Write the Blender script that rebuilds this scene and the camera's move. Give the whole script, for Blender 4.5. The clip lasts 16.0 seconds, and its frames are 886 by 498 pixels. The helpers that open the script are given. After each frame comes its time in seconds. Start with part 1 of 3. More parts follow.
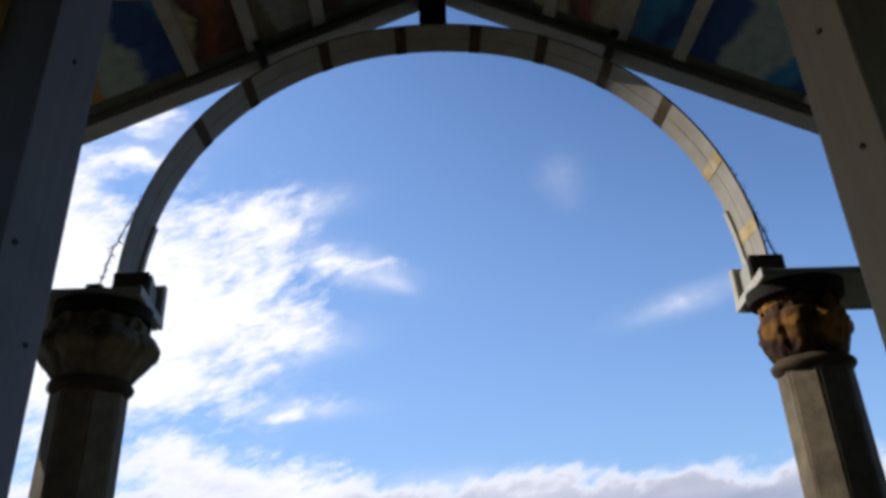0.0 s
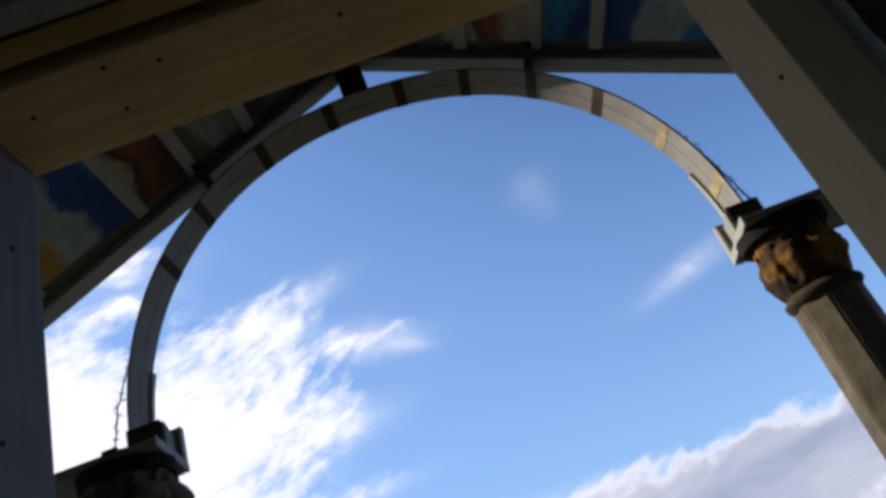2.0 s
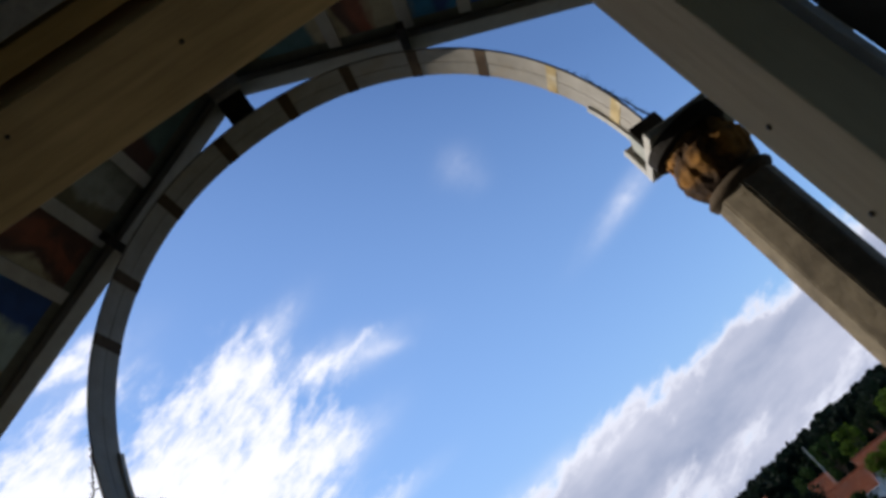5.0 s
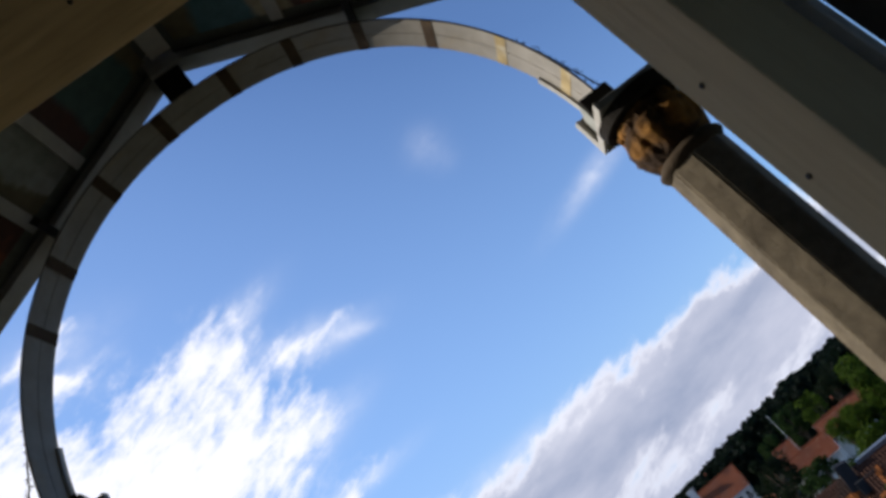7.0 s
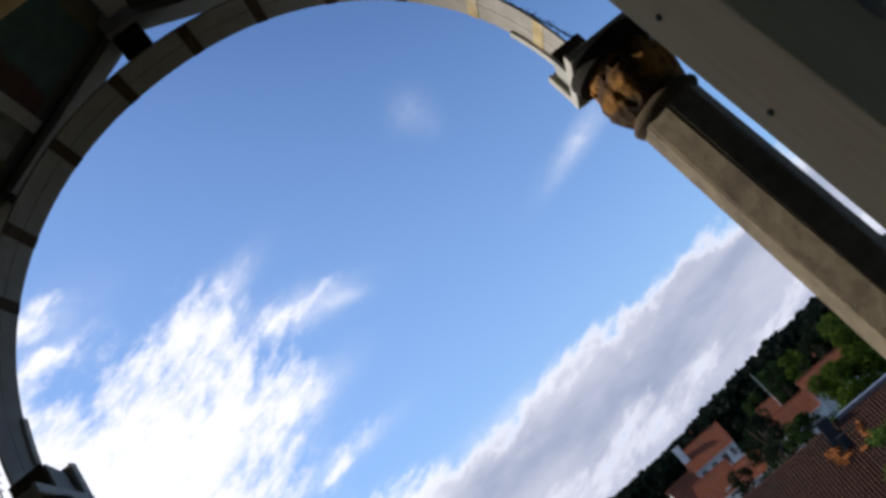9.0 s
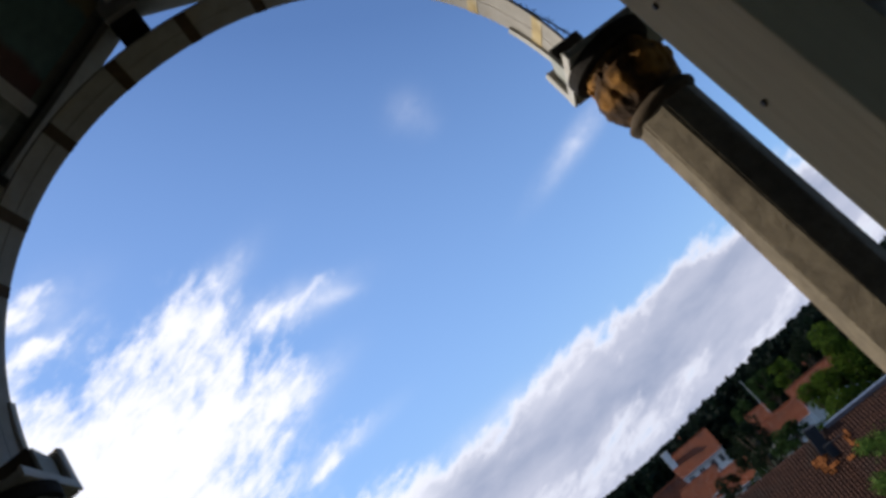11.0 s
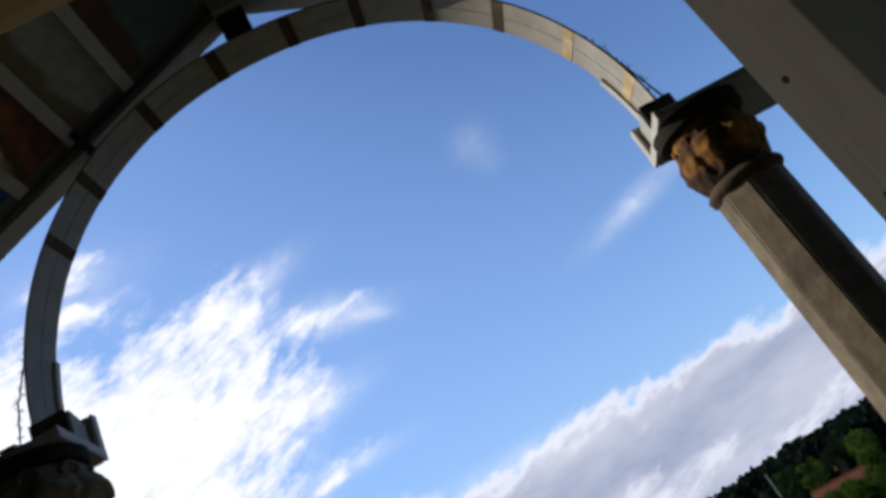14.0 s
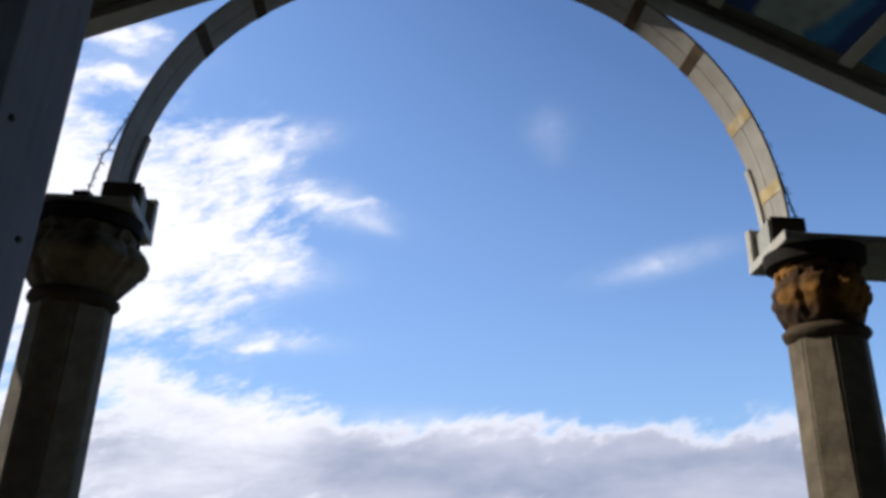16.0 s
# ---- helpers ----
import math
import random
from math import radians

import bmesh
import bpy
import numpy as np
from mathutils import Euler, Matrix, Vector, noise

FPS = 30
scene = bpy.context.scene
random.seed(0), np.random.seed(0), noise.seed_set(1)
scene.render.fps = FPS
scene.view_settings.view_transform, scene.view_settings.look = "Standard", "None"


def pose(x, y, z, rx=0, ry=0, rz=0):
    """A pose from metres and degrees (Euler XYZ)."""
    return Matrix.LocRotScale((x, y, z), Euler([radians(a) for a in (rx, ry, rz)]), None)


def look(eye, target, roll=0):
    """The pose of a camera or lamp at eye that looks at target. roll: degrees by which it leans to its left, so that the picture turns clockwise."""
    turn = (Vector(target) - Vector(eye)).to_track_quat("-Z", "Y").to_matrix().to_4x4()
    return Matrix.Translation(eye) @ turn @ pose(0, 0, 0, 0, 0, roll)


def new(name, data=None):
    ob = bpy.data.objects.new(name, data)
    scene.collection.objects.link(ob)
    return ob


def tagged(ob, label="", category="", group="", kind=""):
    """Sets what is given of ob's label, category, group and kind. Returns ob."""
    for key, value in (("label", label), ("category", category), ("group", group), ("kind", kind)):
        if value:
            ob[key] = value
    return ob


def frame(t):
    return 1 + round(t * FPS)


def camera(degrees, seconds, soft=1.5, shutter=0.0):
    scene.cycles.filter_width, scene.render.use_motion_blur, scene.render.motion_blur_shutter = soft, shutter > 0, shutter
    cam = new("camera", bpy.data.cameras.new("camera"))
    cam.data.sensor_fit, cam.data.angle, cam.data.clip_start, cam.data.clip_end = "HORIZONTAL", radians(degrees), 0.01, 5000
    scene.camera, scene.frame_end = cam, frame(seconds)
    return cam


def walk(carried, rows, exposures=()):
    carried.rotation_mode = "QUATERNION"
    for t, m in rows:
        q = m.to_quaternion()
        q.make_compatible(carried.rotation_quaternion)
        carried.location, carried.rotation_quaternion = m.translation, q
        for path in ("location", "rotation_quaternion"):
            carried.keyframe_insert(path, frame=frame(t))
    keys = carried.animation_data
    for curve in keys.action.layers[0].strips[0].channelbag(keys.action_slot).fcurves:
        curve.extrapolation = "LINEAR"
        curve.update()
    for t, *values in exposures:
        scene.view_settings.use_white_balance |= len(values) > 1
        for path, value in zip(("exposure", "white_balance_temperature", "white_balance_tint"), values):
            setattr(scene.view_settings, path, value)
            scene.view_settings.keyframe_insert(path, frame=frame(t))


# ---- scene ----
cam = camera(62.8, 16.0, soft=3.5)
PATH = [
    (0, (-0.07, 0.018, 1.673), (-0.025, 1.826, 2.525), -2.2),
    (0.5, (-0.072, 0.02, 1.671), (-0.011, 1.818, 2.546), -5.8),
    (1, (-0.065, 0.023, 1.668), (0.004, 1.803, 2.578), -10.9),
    (1.5, (-0.052, 0.019, 1.678), (0.026, 1.783, 2.616), -16.3),
    (2, (-0.038, 0.02, 1.679), (0.048, 1.772, 2.638), -21.6),
    (2.5, (-0.033, 0.024, 1.673), (0.058, 1.78, 2.625), -26.2),
    (3, (-0.024, 0.024, 1.673), (0.073, 1.79, 2.608), -30.4),
    (3.5, (-0.023, 0.03, 1.664), (0.099, 1.798, 2.591), -33.9),
    (4, (-0.019, 0.031, 1.662), (0.131, 1.805, 2.572), -36.4),
    (6.5, (0.039, 0.092, 1.643), (0.278, 1.898, 2.47), -41.3),
    (7, (0.05, 0.115, 1.643), (0.285, 1.938, 2.431), -41.1),
    (7.5, (0.059, 0.141, 1.64), (0.29, 1.977, 2.397), -41.2),
    (8, (0.068, 0.154, 1.636), (0.291, 2.002, 2.367), -41.3),
    (8.5, (0.073, 0.166, 1.629), (0.291, 2.022, 2.342), -41.5),
    (9, (0.081, 0.173, 1.622), (0.285, 2.035, 2.323), -41.6),
    (11.5, (0.069, 0.179, 1.604), (0.295, 2.042, 2.295), -39.5),
    (12, (0.065, 0.175, 1.6), (0.302, 2.037, 2.29), -38.5),
    (12.5, (0.056, 0.172, 1.602), (0.306, 2.033, 2.292), -37.7),
    (13, (0.047, 0.178, 1.617), (0.29, 2.035, 2.319), -36.7),
    (13.5, (0.045, 0.171, 1.624), (0.241, 2.017, 2.367), -34.7),
    (14, (0.035, 0.182, 1.632), (0.201, 1.996, 2.457), -30.0),
    (14.5, (0.024, 0.174, 1.656), (0.154, 1.962, 2.543), -20.2),
    (15, (-0.055, 0.111, 1.691), (0.096, 1.883, 2.594), -9.4),
    (15.5, (-0.126, 0.098, 1.748), (0.022, 1.934, 2.531), -0.2),
    (16, (-0.146, 0.122, 1.689), (-0.044, 1.987, 2.403), 1.7),
]
walk(cam, [(t, look(eye, target, roll)) for t, eye, target, roll in PATH])

# ---------------------------------------------------------------- sky, sun
SUN = Vector((-0.78, 0.30, 0.50)).normalized()
sun_az = math.atan2(SUN.x, SUN.y)
sun_el = math.asin(SUN.z)


def build_world():
    world = bpy.data.worlds.new("sky")
    scene.world = world
    world.use_nodes = True
    nt = world.node_tree
    nt.nodes.clear()
    N, L = nt.nodes, nt.links

    def math_node(op, a, b=None, c=None, clamp=False):
        n = N.new("ShaderNodeMath")
        n.operation, n.use_clamp = op, clamp
        for i, v in enumerate((a, b, c)):
            if v is None:
                continue
            if isinstance(v, (int, float)):
                n.inputs[i].default_value = v
            else:
                L.new(v, n.inputs[i])
        return n.outputs[0]

    sky = N.new("ShaderNodeTexSky")
    sky.sky_type = "NISHITA"
    sky.sun_disc = False
    sky.sun_elevation, sky.sun_rotation = sun_el, sun_az
    sky.air_density, sky.dust_density, sky.ozone_density = 1.0, SKY_DUST, 1.5
    tc = N.new("ShaderNodeTexCoord")
    sep = N.new("ShaderNodeSeparateXYZ")
    L.new(tc.outputs["Generated"], sep.inputs[0])
    x, y, z = sep.outputs
    az = math_node("ADD", math_node("DEGREES", math_node("ARCTAN2", x, y)), 0.7)
    el = math_node("SUBTRACT", math_node("DEGREES", math_node("ARCSINE", z)), 0.8)
    uv = N.new("ShaderNodeCombineXYZ")
    L.new(az, uv.inputs[0])
    L.new(el, uv.inputs[1])

    def noise(scale, detail, rough, dist, sx=1.0, sy=1.0, rot=0.0, off=0.0):
        turn = N.new("ShaderNodeMapping")
        turn.inputs["Rotation"].default_value = (0, 0, radians(rot))
        L.new(uv.outputs[0], turn.inputs[0])
        mp = N.new("ShaderNodeMapping")
        mp.inputs["Scale"].default_value = (sx, sy, 1)
        mp.inputs["Location"].default_value = (off, off * 0.7, 0)
        L.new(turn.outputs[0], mp.inputs[0])
        n = N.new("ShaderNodeTexNoise")
        n.noise_dimensions = "2D"
        n.inputs["Scale"].default_value = scale
        n.inputs["Detail"].default_value = detail
        n.inputs["Roughness"].default_value = rough
        n.inputs["Distortion"].default_value = dist
        L.new(mp.outputs[0], n.inputs["Vector"])
        return n.outputs[0]

    def blob(u0, v0, a, b, rot, w):
        """A soft-edged oval bank: centre and half-axes in degrees of sky."""
        c, s = math.cos(radians(rot)), math.sin(radians(rot))
        du, dv = math_node("SUBTRACT", az, u0), math_node("SUBTRACT", el, v0)
        p = math_node("ADD", math_node("MULTIPLY", du, c / a), math_node("MULTIPLY", dv, s / a))
        q = math_node("ADD", math_node("MULTIPLY", du, -s / b), math_node("MULTIPLY", dv, c / b))
        r2 = math_node("ADD", math_node("MULTIPLY", p, p), math_node("MULTIPLY", q, q))
        return math_node("MULTIPLY", math_node("POWER", 2.718, math_node("MULTIPLY", r2, -1.0)), w)

    # billowing edges: the banks are shifted a little by a rolling noise
    roll = noise(0.22, 4, 0.55, 0.3, 0.8, 1.1, -8, 7.0)
    el_true = el
    el = math_node("ADD", el, math_node("MULTIPLY", math_node("SUBTRACT", roll, 0.5), 4.0))
    field = None
    for b in CLOUD_BANKS:
        v = blob(*b)
        field = v if field is None else math_node("ADD", field, v)
    fine = noise(0.34, 9, 0.64, 0.12, 0.55, 1.5, -20)
    big = noise(0.10, 5, 0.55, 0.1, 0.6, 1.5, -10, 3.0)
    curd = noise(0.75, 4, 0.6, 0.5, 0.65, 1.4, -30, 2.0)
    # density: banks worn away by the fine noise
    wear = math_node("ADD", math_node("MULTIPLY", math_node("SUBTRACT", fine, 0.5), 2.3), math_node("MULTIPLY", math_node("SUBTRACT", big, 0.5), 1.3))
    wear = math_node("ADD", wear, math_node("MULTIPLY", math_node("SUBTRACT", curd, 0.5), 0.8))
    gate = math_node("MULTIPLY", field, 3.0, clamp=True)
    d = math_node("ADD", math_node("SUBTRACT", field, 0.34), math_node("MULTIPLY", wear, gate))
    dens = N.new("ShaderNodeMapRange")
    dens.interpolation_type = "SMOOTHSTEP"
    dens.inputs["From Min"].default_value, dens.inputs["From Max"].default_value = -0.28, 0.8
    L.new(d, dens.inputs["Value"])
    el = el_true
    # thin wisps, too faint to be worn into pieces
    wisps = None
    for b in CLOUD_WISPS:
        v = blob(*b)
        wisps = v if wisps is None else math_node("ADD", wisps, v)
    streak = noise(0.42, 6, 0.6, 0.2, 0.7, 1.2, -12, 5.0)
    wisps = math_node("MULTIPLY", wisps, math_node("MULTIPLY", math_node("SUBTRACT", streak, 0.05), 1.5, clamp=True))
    cover = math_node("ADD", dens.outputs[0], math_node("MULTIPLY", wisps, math_node("SUBTRACT", 1.0, dens.outputs[0])), clamp=True)
    # colour: lit rims and greyer, thicker lower bank
    low = N.new("ShaderNodeMapRange")
    low.inputs["From Min"].default_value, low.inputs["From Max"].default_value = 11.0, 4.5
    L.new(math_node("ADD", el, math_node("MULTIPLY", math_node("SUBTRACT", big, 0.5), 12.0)), low.inputs["Value"])
    shade = noise(0.16, 7, 0.6, 0.12, 0.5, 1.5, -4, 9.0)
    grey = math_node("MULTIPLY", low.outputs[0], math_node("MULTIPLY", math_node("SUBTRACT", shade, 0.24), 1.7, clamp=True), clamp=True)
    # thin rims stay bright, thick cores are shaded
    core = N.new("ShaderNodeMapRange")
    core.interpolation_type = "SMOOTHSTEP"
    core.inputs["From Min"].default_value, core.inputs["From Max"].default_value = 0.2, 1.6
    L.new(d, core.inputs["Value"])
    grey = math_node("MULTIPLY", grey, core.outputs[0], clamp=True)
    tone = N.new("ShaderNodeMixRGB")
    # away from the light the low bank is duller
    dull = N.new("ShaderNodeMapRange")
    dull.interpolation_type = "SMOOTHSTEP"
    dull.inputs["From Min"].default_value, dull.inputs["From Max"].default_value = 9.0, 2.5
    L.new(math_node("ADD", math_node("SUBTRACT", el, math_node("MULTIPLY", az, 0.25)), math_node("MULTIPLY", math_node("SUBTRACT", big, 0.5), 6.0)), dull.inputs["Value"])
    lit = N.new("ShaderNodeMixRGB")
    lit.inputs[1].default_value = (*CLOUD_LIT, 1)
    lit.inputs[2].default_value = (*CLOUD_DULL, 1)
    L.new(math_node("MULTIPLY", dull.outputs[0], math_node("ADD", 0.25, core.outputs[0], clamp=True)), lit.inputs[0])
    L.new(lit.outputs[0], tone.inputs[1])
    tone.inputs[2].default_value = (*CLOUD_GREY, 1)
    L.new(grey, tone.inputs[0])
    sk = N.new("ShaderNodeMixRGB")
    sk.blend_type = "MULTIPLY"
    sk.inputs[0].default_value = 1
    sk.inputs[2].default_value = (*SKY_TINT, 1)
    L.new(sky.outputs[0], sk.inputs[1])
    # high thin veil, thicker to the horizon and towards the light
    veil = N.new("ShaderNodeMapRange")
    veil.inputs["From Min"].default_value, veil.inputs["From Max"].default_value = 45.0, 5.0
    veil.inputs["To Min"].default_value, veil.inputs["To Max"].default_value = VEIL
    L.new(math_node("ADD", el, math_node("MULTIPLY", az, 0.55)), veil.inputs["Value"])
    hz = N.new("ShaderNodeMixRGB")
    hz.inputs[2].default_value = (*VEIL_COLOUR, 1)
    L.new(veil.outputs[0], hz.inputs[0])
    L.new(sk.outputs[0], hz.inputs[1])
    mix = N.new("ShaderNodeMixRGB")
    L.new(cover, mix.inputs[0])
    L.new(hz.outputs[0], mix.inputs[1])
    L.new(tone.outputs[0], mix.inputs[2])
    bg = N.new("ShaderNodeBackground")
    bg.inputs["Strength"].default_value = SKY_STRENGTH
    L.new(mix.outputs[0], bg.inputs["Color"])
    out = N.new("ShaderNodeOutputWorld")
    L.new(bg.outputs[0], out.inputs["Surface"])


SKY_STRENGTH, SKY_DUST = 0.12, 0.6
SKY_TINT = (0.92, 1.13, 1.47)
VEIL, VEIL_COLOUR = (0.0, 0.62), (2.45, 4.2, 7.8)
CLOUD_LIT, CLOUD_DULL, CLOUD_GREY = (8.4, 8.5, 9.4), (5.4, 5.6, 6.8), (2.6, 3.1, 4.5)
# azimuth, elevation, half-length, half-height, tilt, weight
CLOUD_BANKS = [
    (-20.0, 20.2, 8.5, 5.2, 0, 1.1), (-15.0, 26.3, 6.5, 1.9, 14, 0.62), (-6.4, 23.4, 4.4, 1.2, -14, 0.58), (-12.0, 20.0, 4.4, 2.8, 20, 0.58), (-10.5, 17.2, 3.0, 1.0, 10, 0.5),
    (-28.0, 23.5, 4.5, 2.6, 0, 0.8), (-25.0, 29.4, 3.6, 0.9, 8, 0.72), (-28.0, 27.0, 2.2, 0.9, 0, 0.6), (-24.0, 32.4, 4.0, 0.8, 8, 0.45), (-23.0, 13.2, 8.5, 2.0, -6, 1.05), (-9.5, 12.2, 3.6, 0.6, 3, 0.62),
    (-17.0, 7.8, 9.0, 1.6, -8, 1.15), 
    (-10.0, 4.2, 40.0, 2.1, 0, 1.3), (24.4, 3.4, 16.0, 2.4, 0, 1.25), (5.0, 2.2, 60.0, 2.8, 0, 1.2), (8.0, -3.0, 90.0, 4.0, 0, 1.2),
    (-32.0, 14.0, 5.0, 5.0, 0, 1.1), (-31.0, 19.0, 5.0, 6.0, 0, 1.2), (-22.0, 17.0, 5.0, 3.0, 0, 0.35), (-60.0, 22.0, 22.0, 9.0, 0, 1.0), (150.0, 30.0, 40.0, 12.0, 0, 0.7),
]
CLOUD_WISPS = [
    (12.9, 29.5, 1.7, 1.3, 0, 0.19), (13.4, 27.6, 1.3, 0.9, 0, 0.10), (21.6, 18.6, 4.4, 0.8, 10, 0.5), (-5.6, 23.3, 4.4, 1.3, -14, 0.55), (-12.0, 27.0, 5.0, 1.2, 14, 0.5),
    (-2.2, 21.8, 1.8, 0.5, -20, 0.35), (-9.0, 17.0, 4.0, 1.3, 10, 0.4), (-9.0, 12.1, 4.0, 0.7, 3, 0.45), (-24.0, 31.5, 5.0, 2.0, 8, 0.3), (2.0, 6.5, 6.0, 1.0, 0, 0.4),
]
build_world()
sun_data = bpy.data.lights.new("sun", "SUN")
sun_data.energy, sun_data.angle, sun_data.color = 5.0, radians(0.6), (1.0, 0.93, 0.82)
sun_lamp = new("sun", sun_data)
sun_lamp.matrix_world = look(SUN * 60, (0, 0, 0))
scene.view_settings.exposure = 0.0


# ---------------------------------------------------------------- materials
def material(name, colour, rough=0.7, metal=0.0, grain=(0.25, 14.0), stain=(0.3, 1.6), stain_colour=None, bump=0.25, stretch=(1, 1, 1), per_object=0.0, cover=0.48):
    m = bpy.data.materials.new(name)
    m.use_nodes = True
    nt = m.node_tree
    N, L = nt.nodes, nt.links
    p = N["Principled BSDF"]
    p.inputs["Roughness"].default_value = rough
    p.inputs["Metallic"].default_value = metal
    p.inputs["Specular IOR Level"].default_value = 0.5 if rough < 0.6 else 0.2
    tc = N.new("ShaderNodeTexCoord")
    mp = N.new("ShaderNodeMapping")
    mp.inputs["Scale"].default_value = stretch
    L.new(tc.outputs["Object"], mp.inputs[0])
    g = N.new("ShaderNodeTexNoise")
    g.inputs["Scale"].default_value, g.inputs["Detail"].default_value, g.inputs["Roughness"].default_value = grain[1], 8, 0.65
    L.new(mp.outputs[0], g.inputs["Vector"])
    s = N.new("ShaderNodeTexNoise")
    s.inputs["Scale"].default_value, s.inputs["Detail"].default_value, s.inputs["Distortion"].default_value = stain[1], 5, 0.6
    L.new(tc.outputs["Object"], s.inputs["Vector"])
    ramp = N.new("ShaderNodeMapRange")
    ramp.inputs["From Min"].default_value, ramp.inputs["From Max"].default_value = 0.3, 0.7
    ramp.inputs["To Min"].default_value, ramp.inputs["To Max"].default_value = 1 - grain[0], 1 + grain[0]
    L.new(g.outputs[0], ramp.inputs["Value"])
    val = ramp.outputs[0]
    if per_object:
        oi = N.new("ShaderNodeObjectInfo")
        r2 = N.new("ShaderNodeMapRange")
        r2.inputs["To Min"].default_value, r2.inputs["To Max"].default_value = 1 - per_object, 1 + per_object
        L.new(oi.outputs["Random"], r2.inputs["Value"])
        mul = N.new("ShaderNodeMath")
        mul.operation = "MULTIPLY"
        L.new(val, mul.inputs[0])
        L.new(r2.outputs[0], mul.inputs[1])
        val = mul.outputs[0]
    smask = N.new("ShaderNodeMapRange")
    smask.interpolation_type = "SMOOTHSTEP"
    smask.inputs["From Min"].default_value, smask.inputs["From Max"].default_value = cover, cover + 0.18
    smask.inputs["To Max"].default_value = stain[0]
    L.new(s.outputs[0], smask.inputs["Value"])
    mix = N.new("ShaderNodeMixRGB")
    mix.inputs[1].default_value = (*colour, 1)
    mix.inputs[2].default_value = (*(stain_colour or [c * 0.55 for c in colour]), 1)
    L.new(smask.outputs[0], mix.inputs[0])
    mul = N.new("ShaderNodeVectorMath")
    mul.operation = "SCALE"
    L.new(mix.outputs[0], mul.inputs[0])
    L.new(val, mul.inputs["Scale"])
    L.new(mul.outputs[0], p.inputs["Base Color"])
    if bump:
        b = N.new("ShaderNodeBump")
        b.inputs["Strength"].default_value = bump
        b.inputs["Distance"].default_value = 0.01
        L.new(g.outputs[0], b.inputs["Height"])
        L.new(b.outputs[0], p.inputs["Normal"])
    return m


GREY_POST = material("grey_painted_timber", (0.33, 0.31, 0.28), 0.75, grain=(0.16, 10), stretch=(6, 6, 0.5), stain=(0.35, 2.5))
RAW_TIMBER = material("brown_planed_timber", (0.6, 0.42, 0.2), 0.7, grain=(0.2, 9), stretch=(0.5, 6, 6), stain=(0.35, 2.2))
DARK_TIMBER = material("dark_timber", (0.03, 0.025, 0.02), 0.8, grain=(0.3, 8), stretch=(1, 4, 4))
OCHRE_TIMBER = material("ochre_timber", (0.38, 0.24, 0.08), 0.7, grain=(0.2, 8), stretch=(0.5, 5, 5))
WHITE_PAINT = material("weathered_white_paint", (0.38, 0.36, 0.32), 0.65, grain=(0.12, 18), stain=(0.35, 4.0), stain_colour=(0.33, 0.27, 0.18))
ARCH_PAINT = material("weathered_arch_paint", (0.28, 0.256, 0.222), 0.7, grain=(0.15, 16), stain=(0.4, 5.0), stain_colour=(0.28, 0.21, 0.13))
BAND_PAINT = material("brown_band_stain", (0.06, 0.034, 0.015), 0.75, grain=(0.3, 16), stain=(0.4, 9), stain_colour=(0.13, 0.09, 0.05))
BAND_PALE = material("ochre_band_stain", (0.36, 0.27, 0.13), 0.75, grain=(0.3, 16), stain=(0.6, 9), stain_colour=(0.5, 0.46, 0.38))
GREY_PLANK = material("grey_green_plank", (0.3, 0.3, 0.265), 0.75, grain=(0.15, 10), stretch=(0.6, 5, 5), stain=(0.3, 3))
STONE = material("weathered_column_stone", (0.135, 0.108, 0.072), 0.85, grain=(0.25, 22), stain=(0.55, 4.0), stain_colour=(0.055, 0.042, 0.028), bump=0.5)
# near black: the shade under the plank is put into the abacus colour
ABACUS_SHADE = material("abacus_shade_black", (0.016, 0.013, 0.010), 0.95, grain=(0.3, 20), bump=0.4)
STONE_DARK = material("dark_stone", (0.055, 0.038, 0.022), 0.9, grain=(0.3, 20), stain=(0.5, 5.0), bump=0.5)
CAP_OCHRE = material("ochre_painted_capital", (0.25, 0.112, 0.018), 0.85, grain=(0.35, 18), stain=(0.95, 6.0), stain_colour=(0.028, 0.016, 0.009), bump=0.8, cover=0.35)
# same frame in two tones: right post coloured as lit, left as shaded
POST_LIT = material("grey_timber_lit", (0.39, 0.285, 0.155), 0.75, grain=(0.06, 10), stretch=(6, 6, 0.5), stain=(0.3, 2.5))
POST_SHADED = material("grey_timber_shaded", (0.2, 0.2, 0.225), 0.75, grain=(0.06, 10), stretch=(6, 6, 0.5), stain=(0.3, 2.5))
FLOOR_BOARD = material("weathered_floor_boards", (0.14, 0.125, 0.10), 0.8, grain=(0.25, 8), stretch=(1, 6, 1))
BOUNCE_WALL = material("pale_bounce_wall", (0.5, 0.47, 0.42), 0.9, grain=(0.06, 4), stain=(0.3, 0.8))
WIRE = material("rusty_wire", (0.06, 0.05, 0.05), 0.6, metal=0.6)
NAIL = material("dark_nail", (0.06, 0.045, 0.03), 0.5, metal=0.7)


# ---------------------------------------------------------------- mesh helpers
def part(name, bm, mat, parent=None, label="", smooth=False):
    me = bpy.data.meshes.new(name)
    bm.to_mesh(me)
    bm.free()
    for f in me.polygons:
        f.use_smooth = smooth
    me.materials.append(mat)
    ob = new(name, me)
    if parent is not None:
        ob.parent = parent
    if label:
        ob["label"] = label
    return ob


def thing(name, label, category, group="", kind="", at=(0, 0, 0)):
    ob = new(name)
    ob.location = at
    return tagged(ob, label, category, group, kind)


